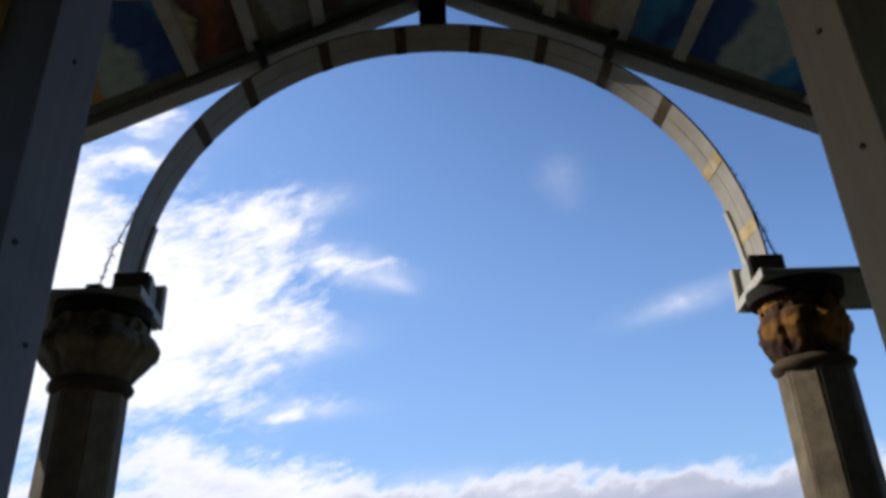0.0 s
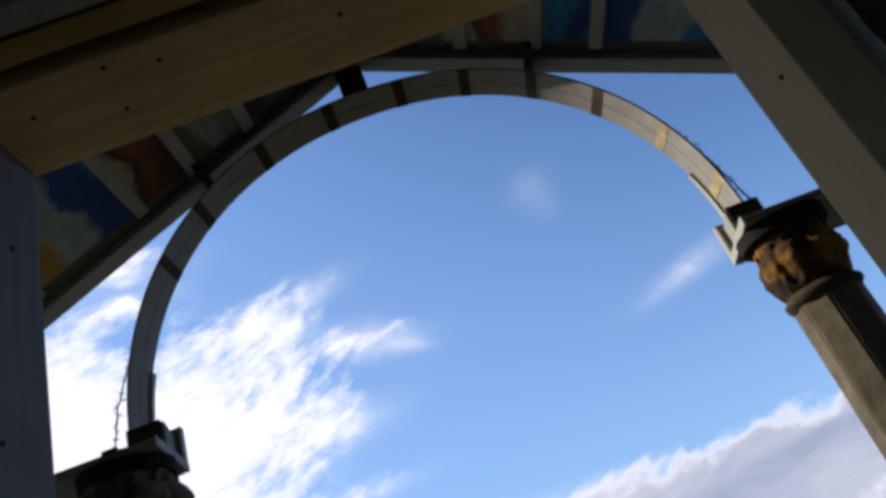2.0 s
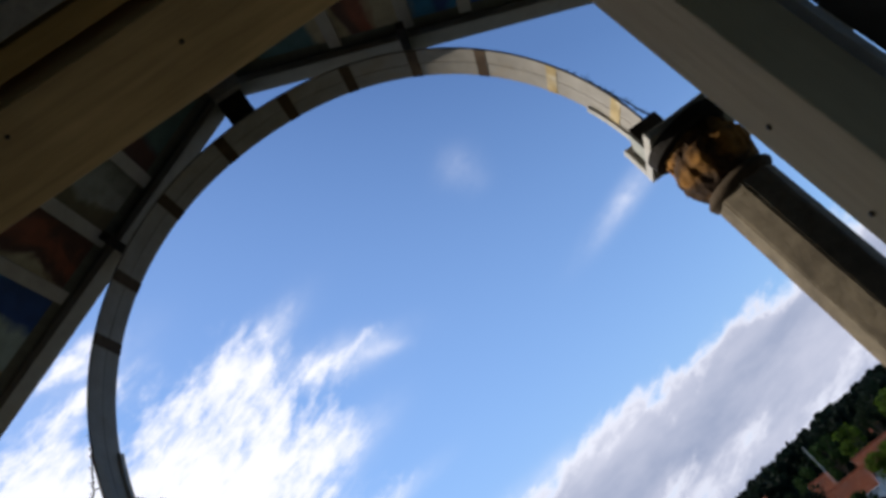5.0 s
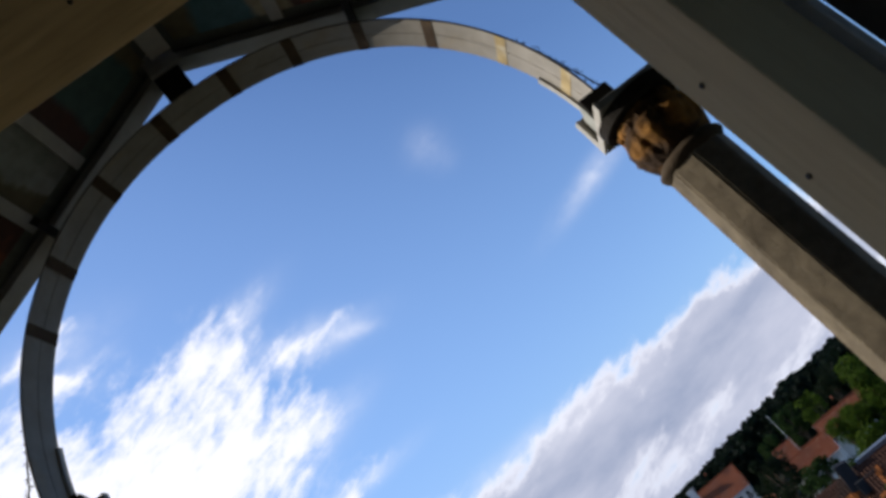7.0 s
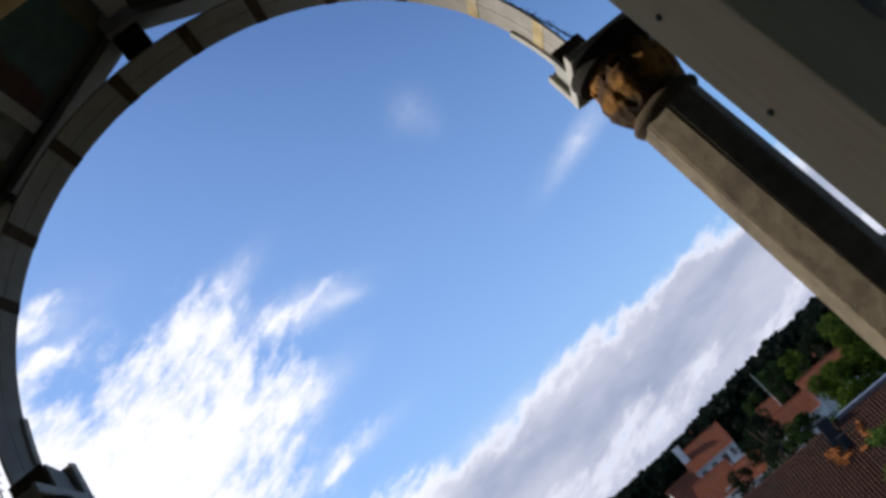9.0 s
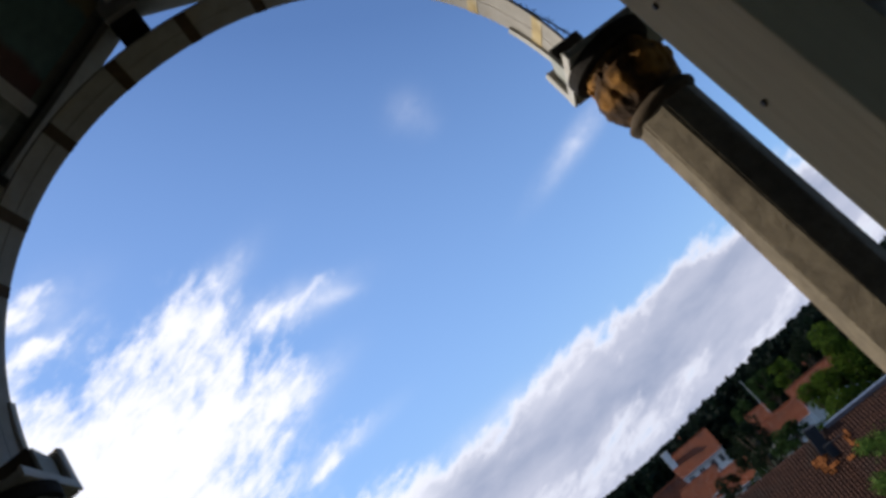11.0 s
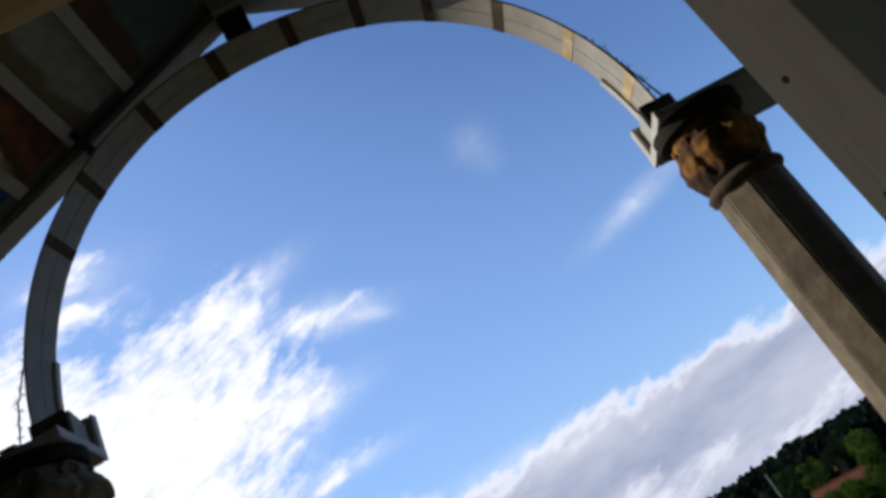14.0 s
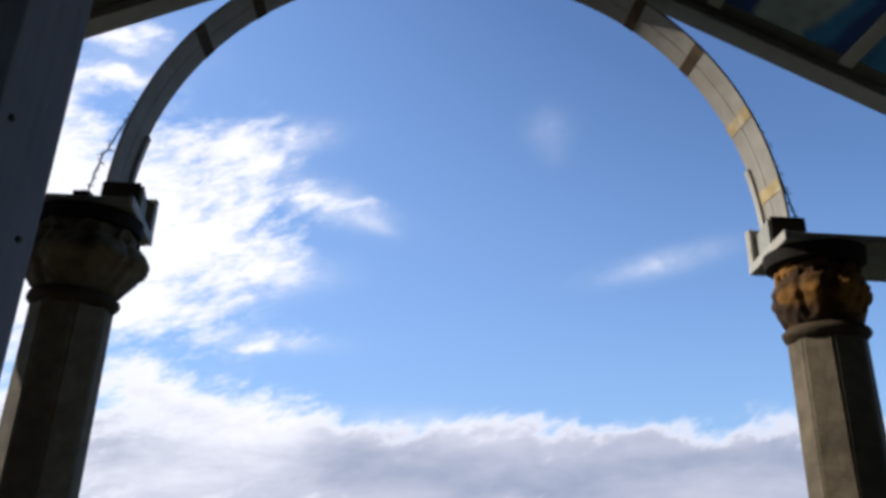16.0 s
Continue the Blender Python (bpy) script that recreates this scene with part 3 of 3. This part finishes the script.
def porch_roof():
    r = thing("porch_roof", "gabled porch roof with painted ceiling and white verge", "roof")
    for s in (-1, 1):
        part("deck", on_roof(s, 0.0, 2.3, 0.9, 2.06, 0.034, 0.03), DECK, r)
        v = part("verge_board", on_roof(s, 0.0, 2.3, 1.988, 2.06, 0.0, 0.03), WHITE_PAINT, r, "white painted verge board")
        edges = {-1: [0.03, 0.41, 0.625, 0.82, 1.19, 1.6, 2.0], 1: [0.03, 0.37, 0.605, 0.79, 1.19, 1.6, 2.0]}[s]
        mats = {-1: [P_RIDGE_L, P_PALE_L, P_RED_L, P_BLUE_L, P_OUTER, P_OUTER], 1: [P_RIDGE_R, P_RED_R, P_TEAL_R, P_BLUE_R, P_OUTER, P_OUTER]}[s]
        for x in edges[1:]:
            part("batten", on_roof(s, x - 0.02, x + 0.02, 0.95, 1.955, 0.014, 0.018), WHITE_PAINT, r)
        for a, b, m in zip(edges, edges[1:], mats):
            part("painted_panel", on_roof(s, a + 0.021, b - 0.021, 0.95, 1.93, 0.026, 0.006), m, r)
    part("ridge_beam", box((-0.074, 1.955, 3.42), (0.021, 2.05, 3.625), 0.003), DARK_TIMBER, r, "dark ridge beam end")
    part("apex_plate", box((-0.078, 1.931, 3.565), (0.036, 1.9535, 3.675), 0.003), WHITE_PAINT, r, "pale plate joining the verge boards")
    part("ridge_batten", box((-0.038, 0.95, 3.60), (0.038, 1.913, 3.655), 0.003), WHITE_PAINT, r)
    for s, x in ((-1, 0.615), (1, 0.585)):
        part("purlin_end", on_roof(s, x - 0.012, x + 0.012, 1.9, 2.05, -0.035, 0.035), DARK_TIMBER, r, "dark bracket")
    return r


porch_roof()

# ---------------------------------------------------------------- landscape
GROUND_Z = -11.8
GRASS = material("garden_ground", (0.022, 0.028, 0.013), 0.95, grain=(0.3, 0.8), stain=(0.7, 0.05), stain_colour=(0.035, 0.03, 0.02))
WALL_WHITE = material("white_render", (0.55, 0.54, 0.51), 0.85, grain=(0.06, 3), stain=(0.25, 0.5))
TILE = material("orange_roof_tile", (0.15, 0.043, 0.018), 0.85, grain=(0.22, 5), stain=(0.55, 0.5), stain_colour=(0.085, 0.04, 0.028), per_object=0.15)
TILE_OLD = material("brown_roof_tile", (0.042, 0.016, 0.008), 0.85, grain=(0.3, 3), stain=(0.6, 0.35), stain_colour=(0.03, 0.02, 0.014))
TILE_SUNLIT = material("bright_orange_tile", (0.24, 0.075, 0.016), 0.8, grain=(0.3, 6))
SLATE = material("dark_slate", (0.07, 0.06, 0.065), 0.7, grain=(0.25, 4))
ZINC = material("grey_zinc", (0.34, 0.36, 0.38), 0.5, metal=0.4, grain=(0.1, 6))
PANE = material("dark_window_glass", (0.02, 0.025, 0.03), 0.15, grain=(0.05, 2), bump=0)
BLACK = material("flat_black", (0.015, 0.015, 0.017), 0.8)
BARK = material("bark", (0.06, 0.045, 0.03), 0.95, grain=(0.35, 6))
PAVING = material("grey_paving", (0.16, 0.15, 0.14), 0.9, grain=(0.2, 2), stain=(0.4, 0.3))


def leafy(name, colour, vary):
    m = bpy.data.materials.new(name)
    m.use_nodes = True
    N, L = m.node_tree.nodes, m.node_tree.links
    p = N["Principled BSDF"]
    p.inputs["Roughness"].default_value = 0.75
    p.inputs["Specular IOR Level"].default_value = 0.1
    geo = N.new("ShaderNodeNewGeometry")
    mr = N.new("ShaderNodeMapRange")
    mr.inputs["To Min"].default_value, mr.inputs["To Max"].default_value = 1 - vary, 1 + vary
    L.new(geo.outputs["Random Per Island"], mr.inputs["Value"])
    sc = N.new("ShaderNodeVectorMath")
    sc.operation = "SCALE"
    sc.inputs[0].default_value = colour
    L.new(mr.outputs[0], sc.inputs["Scale"])
    L.new(sc.outputs[0], p.inputs["Base Color"])
    tr = N.new("ShaderNodeBsdfTranslucent")
    L.new(sc.outputs[0], tr.inputs["Color"])
    mix = N.new("ShaderNodeMixShader")
    mix.inputs[0].default_value = 0.4
    L.new(p.outputs[0], mix.inputs[1])
    L.new(tr.outputs[0], mix.inputs[2])
    L.new(mix.outputs[0], N["Material Output"].inputs["Surface"])
    return m


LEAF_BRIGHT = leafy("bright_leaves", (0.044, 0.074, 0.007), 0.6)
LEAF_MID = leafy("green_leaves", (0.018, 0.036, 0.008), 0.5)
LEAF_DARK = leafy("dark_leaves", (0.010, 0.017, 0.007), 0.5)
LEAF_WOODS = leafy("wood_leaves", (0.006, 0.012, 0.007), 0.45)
MOSS = leafy("moss", (0.10, 0.16, 0.03), 0.5)


def ground_z(dist):
    """The land falls away gently beyond the village."""
    return GROUND_Z - 0.03 * max(0.0, dist - 140.0)


def at(azimuth, dist, z=None):
    """A place in the landscape, by bearing from the doorway and distance."""
    azimuth -= 1.1
    z = ground_z(dist) if z is None else z
    return Vector((dist * math.sin(radians(azimuth)), dist * math.cos(radians(azimuth)), z))


def leaf_mesh(name, centres, size, rng):
    """Small bent leaf clumps (two triangles each) at the given points."""
    n = len(centres)
    d1 = rng.normal(size=(n, 3))
    d1 /= np.linalg.norm(d1, axis=1)[:, None]
    d2 = np.cross(d1, rng.normal(size=(n, 3)))
    d2 /= np.linalg.norm(d2, axis=1)[:, None]
    s = size * rng.uniform(0.6, 1.4, (n, 1))
    nrm = np.cross(d1, d2)
    v = np.stack([centres - d1 * s, centres + d2 * s * 0.6 + nrm * s * 0.15, centres + d1 * s, centres - d2 * s * 0.6 - nrm * s * 0.1], 1).reshape(-1, 3)
    me = bpy.data.meshes.new(name)
    k = np.arange(n)[:, None] * 4
    me.from_pydata(v.tolist(), [], (k + [[0, 1, 2, 3]]).tolist())
    return me


def crown_points(rng, n, radius, height, lobes):
    """Points in the outer shell of a lobed crown standing on z = 0."""
    cs = []
    for i in range(lobes):
        a, t = rng.uniform(0, 6.28), rng.uniform(0.12, 0.88)
        w = radius * (0.35 + 0.5 * math.sin(math.pi * (0.15 + 0.75 * t)))
        cs.append((w * 0.7 * math.cos(a), w * 0.7 * math.sin(a), height * t, radius * rng.uniform(0.28, 0.45)))
    cs = np.array(cs)
    pick = rng.integers(0, lobes, n)
    d = rng.normal(size=(n, 3))
    d /= np.linalg.norm(d, axis=1)[:, None]
    r = cs[pick, 3:4] * rng.uniform(0.55, 1.05, (n, 1))
    return cs[pick, :3] + d * r * [1, 1, 0.85], cs


def tree(place, height, radius, mat, seed, label, leaves=2600, size=0.13):
    rng = np.random.default_rng(seed)
    t = thing("tree", label, "tree", at=place)
    base = height * 0.28
    pts, lobes = crown_points(rng, leaves, radius, height - base, 16)
    pts[:, 2] += base
    bm = tube([(0, 0, 0), (0.05, 0.02, height * 0.2), (-0.04, 0.06, height * 0.45), (0.02, 0, height * 0.75)], 0.03 * height * 0.5, 8)
    for v in bm.verts:
        f = 1 - 0.75 * v.co.z / (height * 0.75)
        v.co.x *= max(0.25, f)
        v.co.y *= max(0.25, f)
    part("trunk", bm, BARK, t)
    for c in lobes[:9]:
        z0 = height * rng.uniform(0.2, 0.5)
        part("limb", tube([(0, 0, z0), (c[0] * 0.5, c[1] * 0.5, (z0 + c[2] + base) / 2), (c[0], c[1], c[2] + base)], 0.006 * height, 5), BARK, t)
    me = leaf_mesh("crown", pts, size, rng)
    me.materials.append(mat)
    crown = new("crown", me)
    crown.parent = t
    return t


def woods(name, az0, az1, d0, d1, n, skyline, seed, label):
    """A far belt of trees, too many to count; their tops follow a skyline: (bearings, elevations) in degrees."""
    rng = np.random.default_rng(seed)
    allp = []
    for i in range(n):
        a, d = rng.uniform(az0, az1), rng.uniform(d0, d1)
        p = at(a, d)
        top = float(np.interp(a - 1.1, *skyline)) + 0.05 * math.sin(a * 1.9)
        hh = (1.65 + d * math.tan(radians(top)) - p.z) * rng.uniform(0.9, 1.0)
        pts, _ = crown_points(rng, 420, hh * 0.24, hh, 12)
        if rng.random() < 0.4:
            pts[:, :2] *= 1.2 - pts[:, 2:3] / hh
        allp.append(pts + np.array(p))
    me = leaf_mesh(name, np.concatenate(allp), 0.0028 * (d0 + d1) / 2, rng)
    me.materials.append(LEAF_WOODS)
    ob = new(name, me)
    tagged(ob, label, "woods", kind="stuff")
    return ob


ground_bm = bmesh.new()
bmesh.ops.create_grid(ground_bm, x_segments=120, y_segments=120, size=4000)
ground = part("ground", ground_bm, GRASS)
ground.location.z = GROUND_Z
tagged(ground, "dark green gardens and meadow below the tower", "ground", kind="structure")
for v in ground.data.vertices:
    v.co.z = ground_z(math.hypot(v.co.x, v.co.y)) - GROUND_Z
woods("woods", 4.5, 50, 138, 300, 900, ((4, 9, 14, 19, 24, 40), (-1.9, -1.65, -0.95, -0.55, -0.4, -0.3)), 5, "dark mixed woods behind the village")
woods("woods", -40, 12, 420, 620, 420, ((-40, 4, 12), (-2.2, -1.75, -1.75)), 6, "distant dark woods on the plain")


def tiled_slope(w, run, rise, course, width, mat_bm=None):
    """Pantile courses on a slope: w wide along x, going down along -y; top edge at the origin."""
    rows, cols = max(3, int(math.hypot(run, rise) / course)), max(4, int(w / width))
    seg = 4
    verts, faces = [], []
    dn = Vector((0, -run, -rise)) / rows
    nrm = Vector((0, -rise, run)).normalized()
    nx = cols * seg + 1
    for r in range(rows):
        for edge in (0, 1):
            o = dn * (r + (1.06 if edge else 0.0)) + nrm * (0.02 + (0.045 if edge else 0.0))
            for c in range(nx):
                u = c / seg
                wave = 0.03 * math.cos(2 * math.pi * u)
                verts.append((-w / 2 + w * c / (nx - 1), o.y + nrm.y * wave, o.z + nrm.z * wave))
        b = r * 2 * nx
        for c in range(nx - 1):
            faces.append((b + c, b + nx + c, b + nx + c + 1, b + c + 1))
    me = bpy.data.meshes.new("tile_courses")
    me.from_pydata(verts, [], faces)
    return me


def gable_body(w, d, eave, ridge):
    """House walls, gables along x; centred, standing on z = 0."""
    bm = bmesh.new()
    prof = [(-d / 2, 0), (d / 2, 0), (d / 2, eave), (0, ridge), (-d / 2, eave)]
    a = [bm.verts.new((-w / 2, y, z)) for y, z in prof]
    b = [bm.verts.new((w / 2, y, z)) for y, z in prof]
    bm.faces.new(a)
    bm.faces.new(b)
    for k in range(5):
        bm.faces.new((a[k], a[(k + 1) % 5], b[(k + 1) % 5], b[k]))
    bmesh.ops.recalc_face_normals(bm, faces=bm.faces[:])
    return bm


def house(place, turn, w, d, eave, ridge, tile, label, windows=(), chimney=None, course=0.33):
    """A gabled house, its ridge along its own x, its front at -y."""
    h = thing("house", label, "house", at=place)
    h.rotation_euler = (0, 0, radians(turn))
    part("wall", gable_body(w, d, eave, ridge), WALL_WHITE, h)
    over = 0.35
    run = d / 2 + over
    rise = (ridge - eave) * run / (d / 2)
    for s in (1, -1):
        me = tiled_slope(w + 0.5, run, rise, course, 0.24)
        me.materials.append(tile)
        slope = new("roof", me)
        slope.parent = h
        tagged(slope, kind="stuff")
        slope.location = (0, 0, ridge + 0.06)
        slope.rotation_euler = (0, 0, 0 if s == 1 else math.pi)
    bm = bmesh.new()
    n = int((w + 0.5) / 0.35)
    for i in range(n):
        x = -w / 2 - 0.25 + (w + 0.5) * (i + 0.5) / n
        tube([(x - 0.19, 0, ridge + 0.09), (x + 0.19, 0, ridge + 0.11)], 0.11, 7, bm)
    tagged(part("ridge_tiles", bm, tile, h), kind="stuff")
    part("gutter", tube([(-w / 2 - 0.25, -run - 0.04, ridge - rise + 0.03), (w / 2 + 0.25, -run - 0.04, ridge - rise + 0.02)], 0.06, 7), ZINC, h)
    part("verge_board", box((-w / 2 - 0.3, -0.05, ridge - 0.1), (-w / 2 - 0.25, 0.05, ridge + 0.05)), WALL_WHITE, h)
    for x, z, ww, hh in windows:
        win = part("window", box((x - ww / 2 - 0.07, -d / 2 - 0.05, z - hh / 2 - 0.07), (x + ww / 2 + 0.07, -d / 2 + 0.03, z + hh / 2 + 0.07), 0.01), WALL_WHITE, h)
        for k in (-1, 1):
            part("pane", box((x + k * ww / 4 - ww / 4 + 0.03, -d / 2 - 0.062, z - hh / 2), (x + k * ww / 4 + ww / 4 - 0.03, -d / 2 - 0.052, z + hh / 2)), PANE, win)
    if chimney:
        cx, cy, cw, top, cm = chimney
        c = part("chimney", box((cx - cw / 2, cy - cw / 2, eave), (cx + cw / 2, cy + cw / 2, top), 0.02), cm, h)
        part("chimney_cap", box((cx - cw / 2 - 0.08, cy - cw / 2 - 0.08, top + 0.002), (cx + cw / 2 + 0.08, cy + cw / 2 + 0.08, top + 0.14), 0.02), cm, c)
        part("pot", lathe([(0.13, top + 0.142), (0.11, top + 0.5), (0.13, top + 0.52)], 10), TILE, c)
        part("pot", lathe([(0.10, top + 0.142), (0.09, top + 0.42), (0.10, top + 0.44)], 10), BLACK, c).location = (cx + 0.2, cy, 0)
    return h


# far house with white gable and tall white chimney
house(at(12.0, 116), -14, 7.0, 7.5, 5.2, 8.0, TILE, "white house with orange tiled roof and tall chimney", [(-2.2, 4.0, 0.9, 1.1), (-0.4, 4.0, 0.9, 1.1), (1.4, 4.0, 0.9, 1.1), (2.8, 4.0, 0.7, 1.1)], (-3.2, -1.5, 1.0, 9.0, WALL_WHITE))
house(at(11.0, 99), -22, 5.2, 6.0, 2.4, 5.0, TILE, "low white house, orange tiled roof with dark dormer", [(-1.5, 2.2, 0.9, 1.0), (1.2, 2.2, 0.9, 1.0)])
house(at(13.6, 92), -30, 3.4, 4.0, 2.6, 4.4, TILE, "small white outhouse with an orange roof", [(0.3, 1.6, 0.8, 0.8)])
house(at(8.9, 104), 10, 4.0, 5.0, 3.6, 6.2, TILE, "white cottage with an orange tiled roof", [(0.5, 2.4, 0.9, 1.0)])
house(at(18.2, 83), -24, 5.0, 4.6, 4.9, 6.4, TILE, "white house with a faded orange tiled roof", [(-1.5, 3.9, 0.8, 1.0), (0.4, 3.9, 0.8, 1.0)])
house(at(22.0, 88), -16, 6.6, 5.0, 5.4, 7.0, TILE, "long white house, orange roof edged with dark slate", [(-1.6, 4.2, 0.8, 1.0)], (3.0, 0.2, 0.7, 7.7, WALL_WHITE))
house(at(17.2, 108), -20, 2.6, 3.2, 4.4, 6.2, TILE, "small orange-roofed house among trees", [(0.0, 3.5, 0.7, 0.8)])
house(at(14.9, 70), 12, 3.6, 4.2, 2.4, 3.8, SLATE, "low shed with a dark slate roof", [(0.4, 1.4, 0.7, 0.8)])

# slender mast
mast = thing("mast", "slender pale metal mast behind the roofs", "mast", at=at(17.95, 94))
part("pole", tube([(0, 0, 0), (0, 0, 10.6)], 0.035, 8), ZINC, mast)
part("base_plate", lathe([(0.3, 0), (0.3, 0.1), (0.1, 0.14)], 12), ZINC, mast)

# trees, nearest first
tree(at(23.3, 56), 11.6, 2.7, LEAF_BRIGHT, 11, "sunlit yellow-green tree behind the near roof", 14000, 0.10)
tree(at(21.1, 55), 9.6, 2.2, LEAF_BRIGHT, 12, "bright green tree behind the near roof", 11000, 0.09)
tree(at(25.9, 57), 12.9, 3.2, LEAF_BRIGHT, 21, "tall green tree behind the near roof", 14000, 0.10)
tree(at(18.0, 56), 8.3, 1.6, LEAF_MID, 13, "dark green bushy tree beside the white house", 2600, 0.11)
tree(at(17.0, 62), 8.0, 1.5, LEAF_MID, 14, "green bushy tree beside the white house", 2200, 0.11)
tree(at(15.6, 78), 9.4, 2.2, LEAF_DARK, 15, "dark copper-leaved tree between the houses", 3200, 0.14)
tree(at(14.6, 84), 8.2, 1.8, LEAF_DARK, 16, "dark green tree between the houses", 2400, 0.14)
tree(at(20.6, 118), 9.0, 2.2, LEAF_BRIGHT, 17, "small yellow-green tree before the woods", 2000, 0.18)
tree(at(16.6, 120), 8.0, 2.1, LEAF_MID, 18, "small green tree before the woods", 2000, 0.18)
tree(at(18.9, 125), 9.6, 2.6, LEAF_MID, 19, "green tree before the woods", 2000, 0.18)
tree(at(14.2, 70), 5.0, 1.5, LEAF_MID, 20, "low green garden tree", 1600, 0.12)
tree(at(12.4, 84), 5.4, 1.6, LEAF_DARK, 22, "dark leafy garden tree", 1600, 0.12)
tree(at(22.5, 130), 10.2, 2.8, LEAF_DARK, 23, "dark green tree before the woods", 2000, 0.18)


def near_roof():
    """The tiled roof just below the tower: a ridge across the view, the slope falling towards the tower."""
    az, dist = 20.0, 42.0
    zr = 1.65 - dist * math.tan(radians(7.5))
    h = thing("near_house", "old brown tiled roof with mossy patches", "house", at=at(az, dist, zr))
    h.rotation_euler = (0, 0, radians(-az))
    run, rise = 9.0, 7.0

    def slope(x0, x1, lift, fwd, mat, name="roof"):
        me = tiled_slope(x1 - x0, run, rise, 0.27, 0.18)
        me.materials.append(mat)
        ob = new(name, me)
        ob.parent = h
        tagged(ob, kind="stuff")
        ob.location = ((x0 + x1) / 2, fwd, lift)
        return ob
    slope(-10.0, -0.3, 0.0, 0.0, TILE_OLD)
    slope(-0.3, 12.0, 0.14, -0.75, TILE_OLD)
    part("roof", on_slope(-10.0, 12.0, 9.0, -7.0, 0.02), TILE_OLD, h)
    part("wall", box((-9.6, -7.8, -9.0), (11.6, 7.8, -6.7)), WALL_WHITE, h)
    part("flashing", box((0.0, -0.86, 0.18), (12.0, -0.66, 0.27), 0.02), ZINC, h, "grey zinc ridge flashing")
    part("ridge_board", box((0.0, -0.98, 0.03), (12.0, -0.861, 0.21), 0.01), SLATE, h)
    # two black blocks added for the L-shaped shadow at the roof step
    part("step_shadow", box((-1.0, -1.25, -0.85), (-0.35, -0.5, 0.5), 0.04, Matrix.Rotation(radians(8), 4, "Y")), BLACK, h, "black block standing in for the roof step's shadow")
    part("step_shadow_foot", box((-0.75, -1.6, -1.05), (0.35, -1.1, -0.4), 0.04), BLACK, h, "black block, foot of the roof step's shadow")
    r = random.Random(8)
    dn = Vector((0, -run, -rise)).normalized()
    tilt = Matrix.Rotation(math.atan2(rise, run), 4, "X")
    # sunlight on the tiles round the dark step, put in as brighter orange tiles
    bm = bmesh.new()
    for i in range(70):
        x, k = -1.6 + r.random() * 2.2, 1.2 + r.random() * 1.2
        if -0.9 < x < 0.3 and k < 2.1:
            continue
        p = Vector((round(x / 0.18) * 0.18, 0.0, 0.0)) + dn * (round(k / 0.27) * 0.27) + Vector((0, -0.06, 0.09)) + (Vector((0, -0.75, 0.15)) if x > -0.3 else Vector((0, 0, 0)))
        box((p.x - 0.075, p.y - 0.12, p.z - 0.012), (p.x + 0.075, p.y + 0.12, p.z + 0.012), 0.0, Matrix.Translation(p) @ tilt @ Matrix.Translation(-p), bm)
    tagged(part("sunlit_tiles", bm, TILE_SUNLIT, h, "roof tiles coloured bright orange as sunlit"), kind="stuff")
    rng = np.random.default_rng(4)
    cs = []
    for x, k, rad in ((1.4, 2.9, 0.7), (2.6, 3.6, 1.0), (0.7, 2.5, 0.4), (3.9, 2.4, 0.6), (4.6, 4.2, 1.2), (0.2, 4.6, 0.5), (2.2, 4.8, 0.9), (3.4, 3.2, 0.7)):
        c = np.array(Vector((x, -0.75, 0.27)) + dn * k)
        q = rng.normal(size=(700, 3)) * [rad * 0.5, rad * 0.4, 0.07]
        q[:, 2] += q[:, 1] * rise / run
        cs.append(c + q)
    me = leaf_mesh("moss", np.concatenate(cs), 0.06, rng)
    me.materials.append(MOSS)
    mo = new("moss", me)
    mo.parent = h
    tagged(mo, kind="stuff")
    return h


def on_slope(x0, x1, run, rise, thick):
    bm = bmesh.new()
    vs = [bm.verts.new(p) for p in ((x0, 0, 0), (x1, 0, 0), (x1, run, rise), (x0, run, rise), (x0, 0, thick), (x1, 0, thick), (x1, run, rise + thick), (x0, run, rise + thick))]
    for f in ((0, 1, 2, 3), (7, 6, 5, 4), (0, 4, 5, 1), (1, 5, 6, 2), (2, 6, 7, 3), (3, 7, 4, 0)):
        bm.faces.new([vs[i] for i in f])
    bmesh.ops.recalc_face_normals(bm, faces=bm.faces[:])
    return bm


near_roof()
lane = part("road", box((0, 0, 0), (5, 60, 0.06)), PAVING)
lane.location, lane.rotation_euler = at(12.5, 55), (0, 0, radians(-24))
tagged(lane, "grey paved village lane", "road", kind="structure")
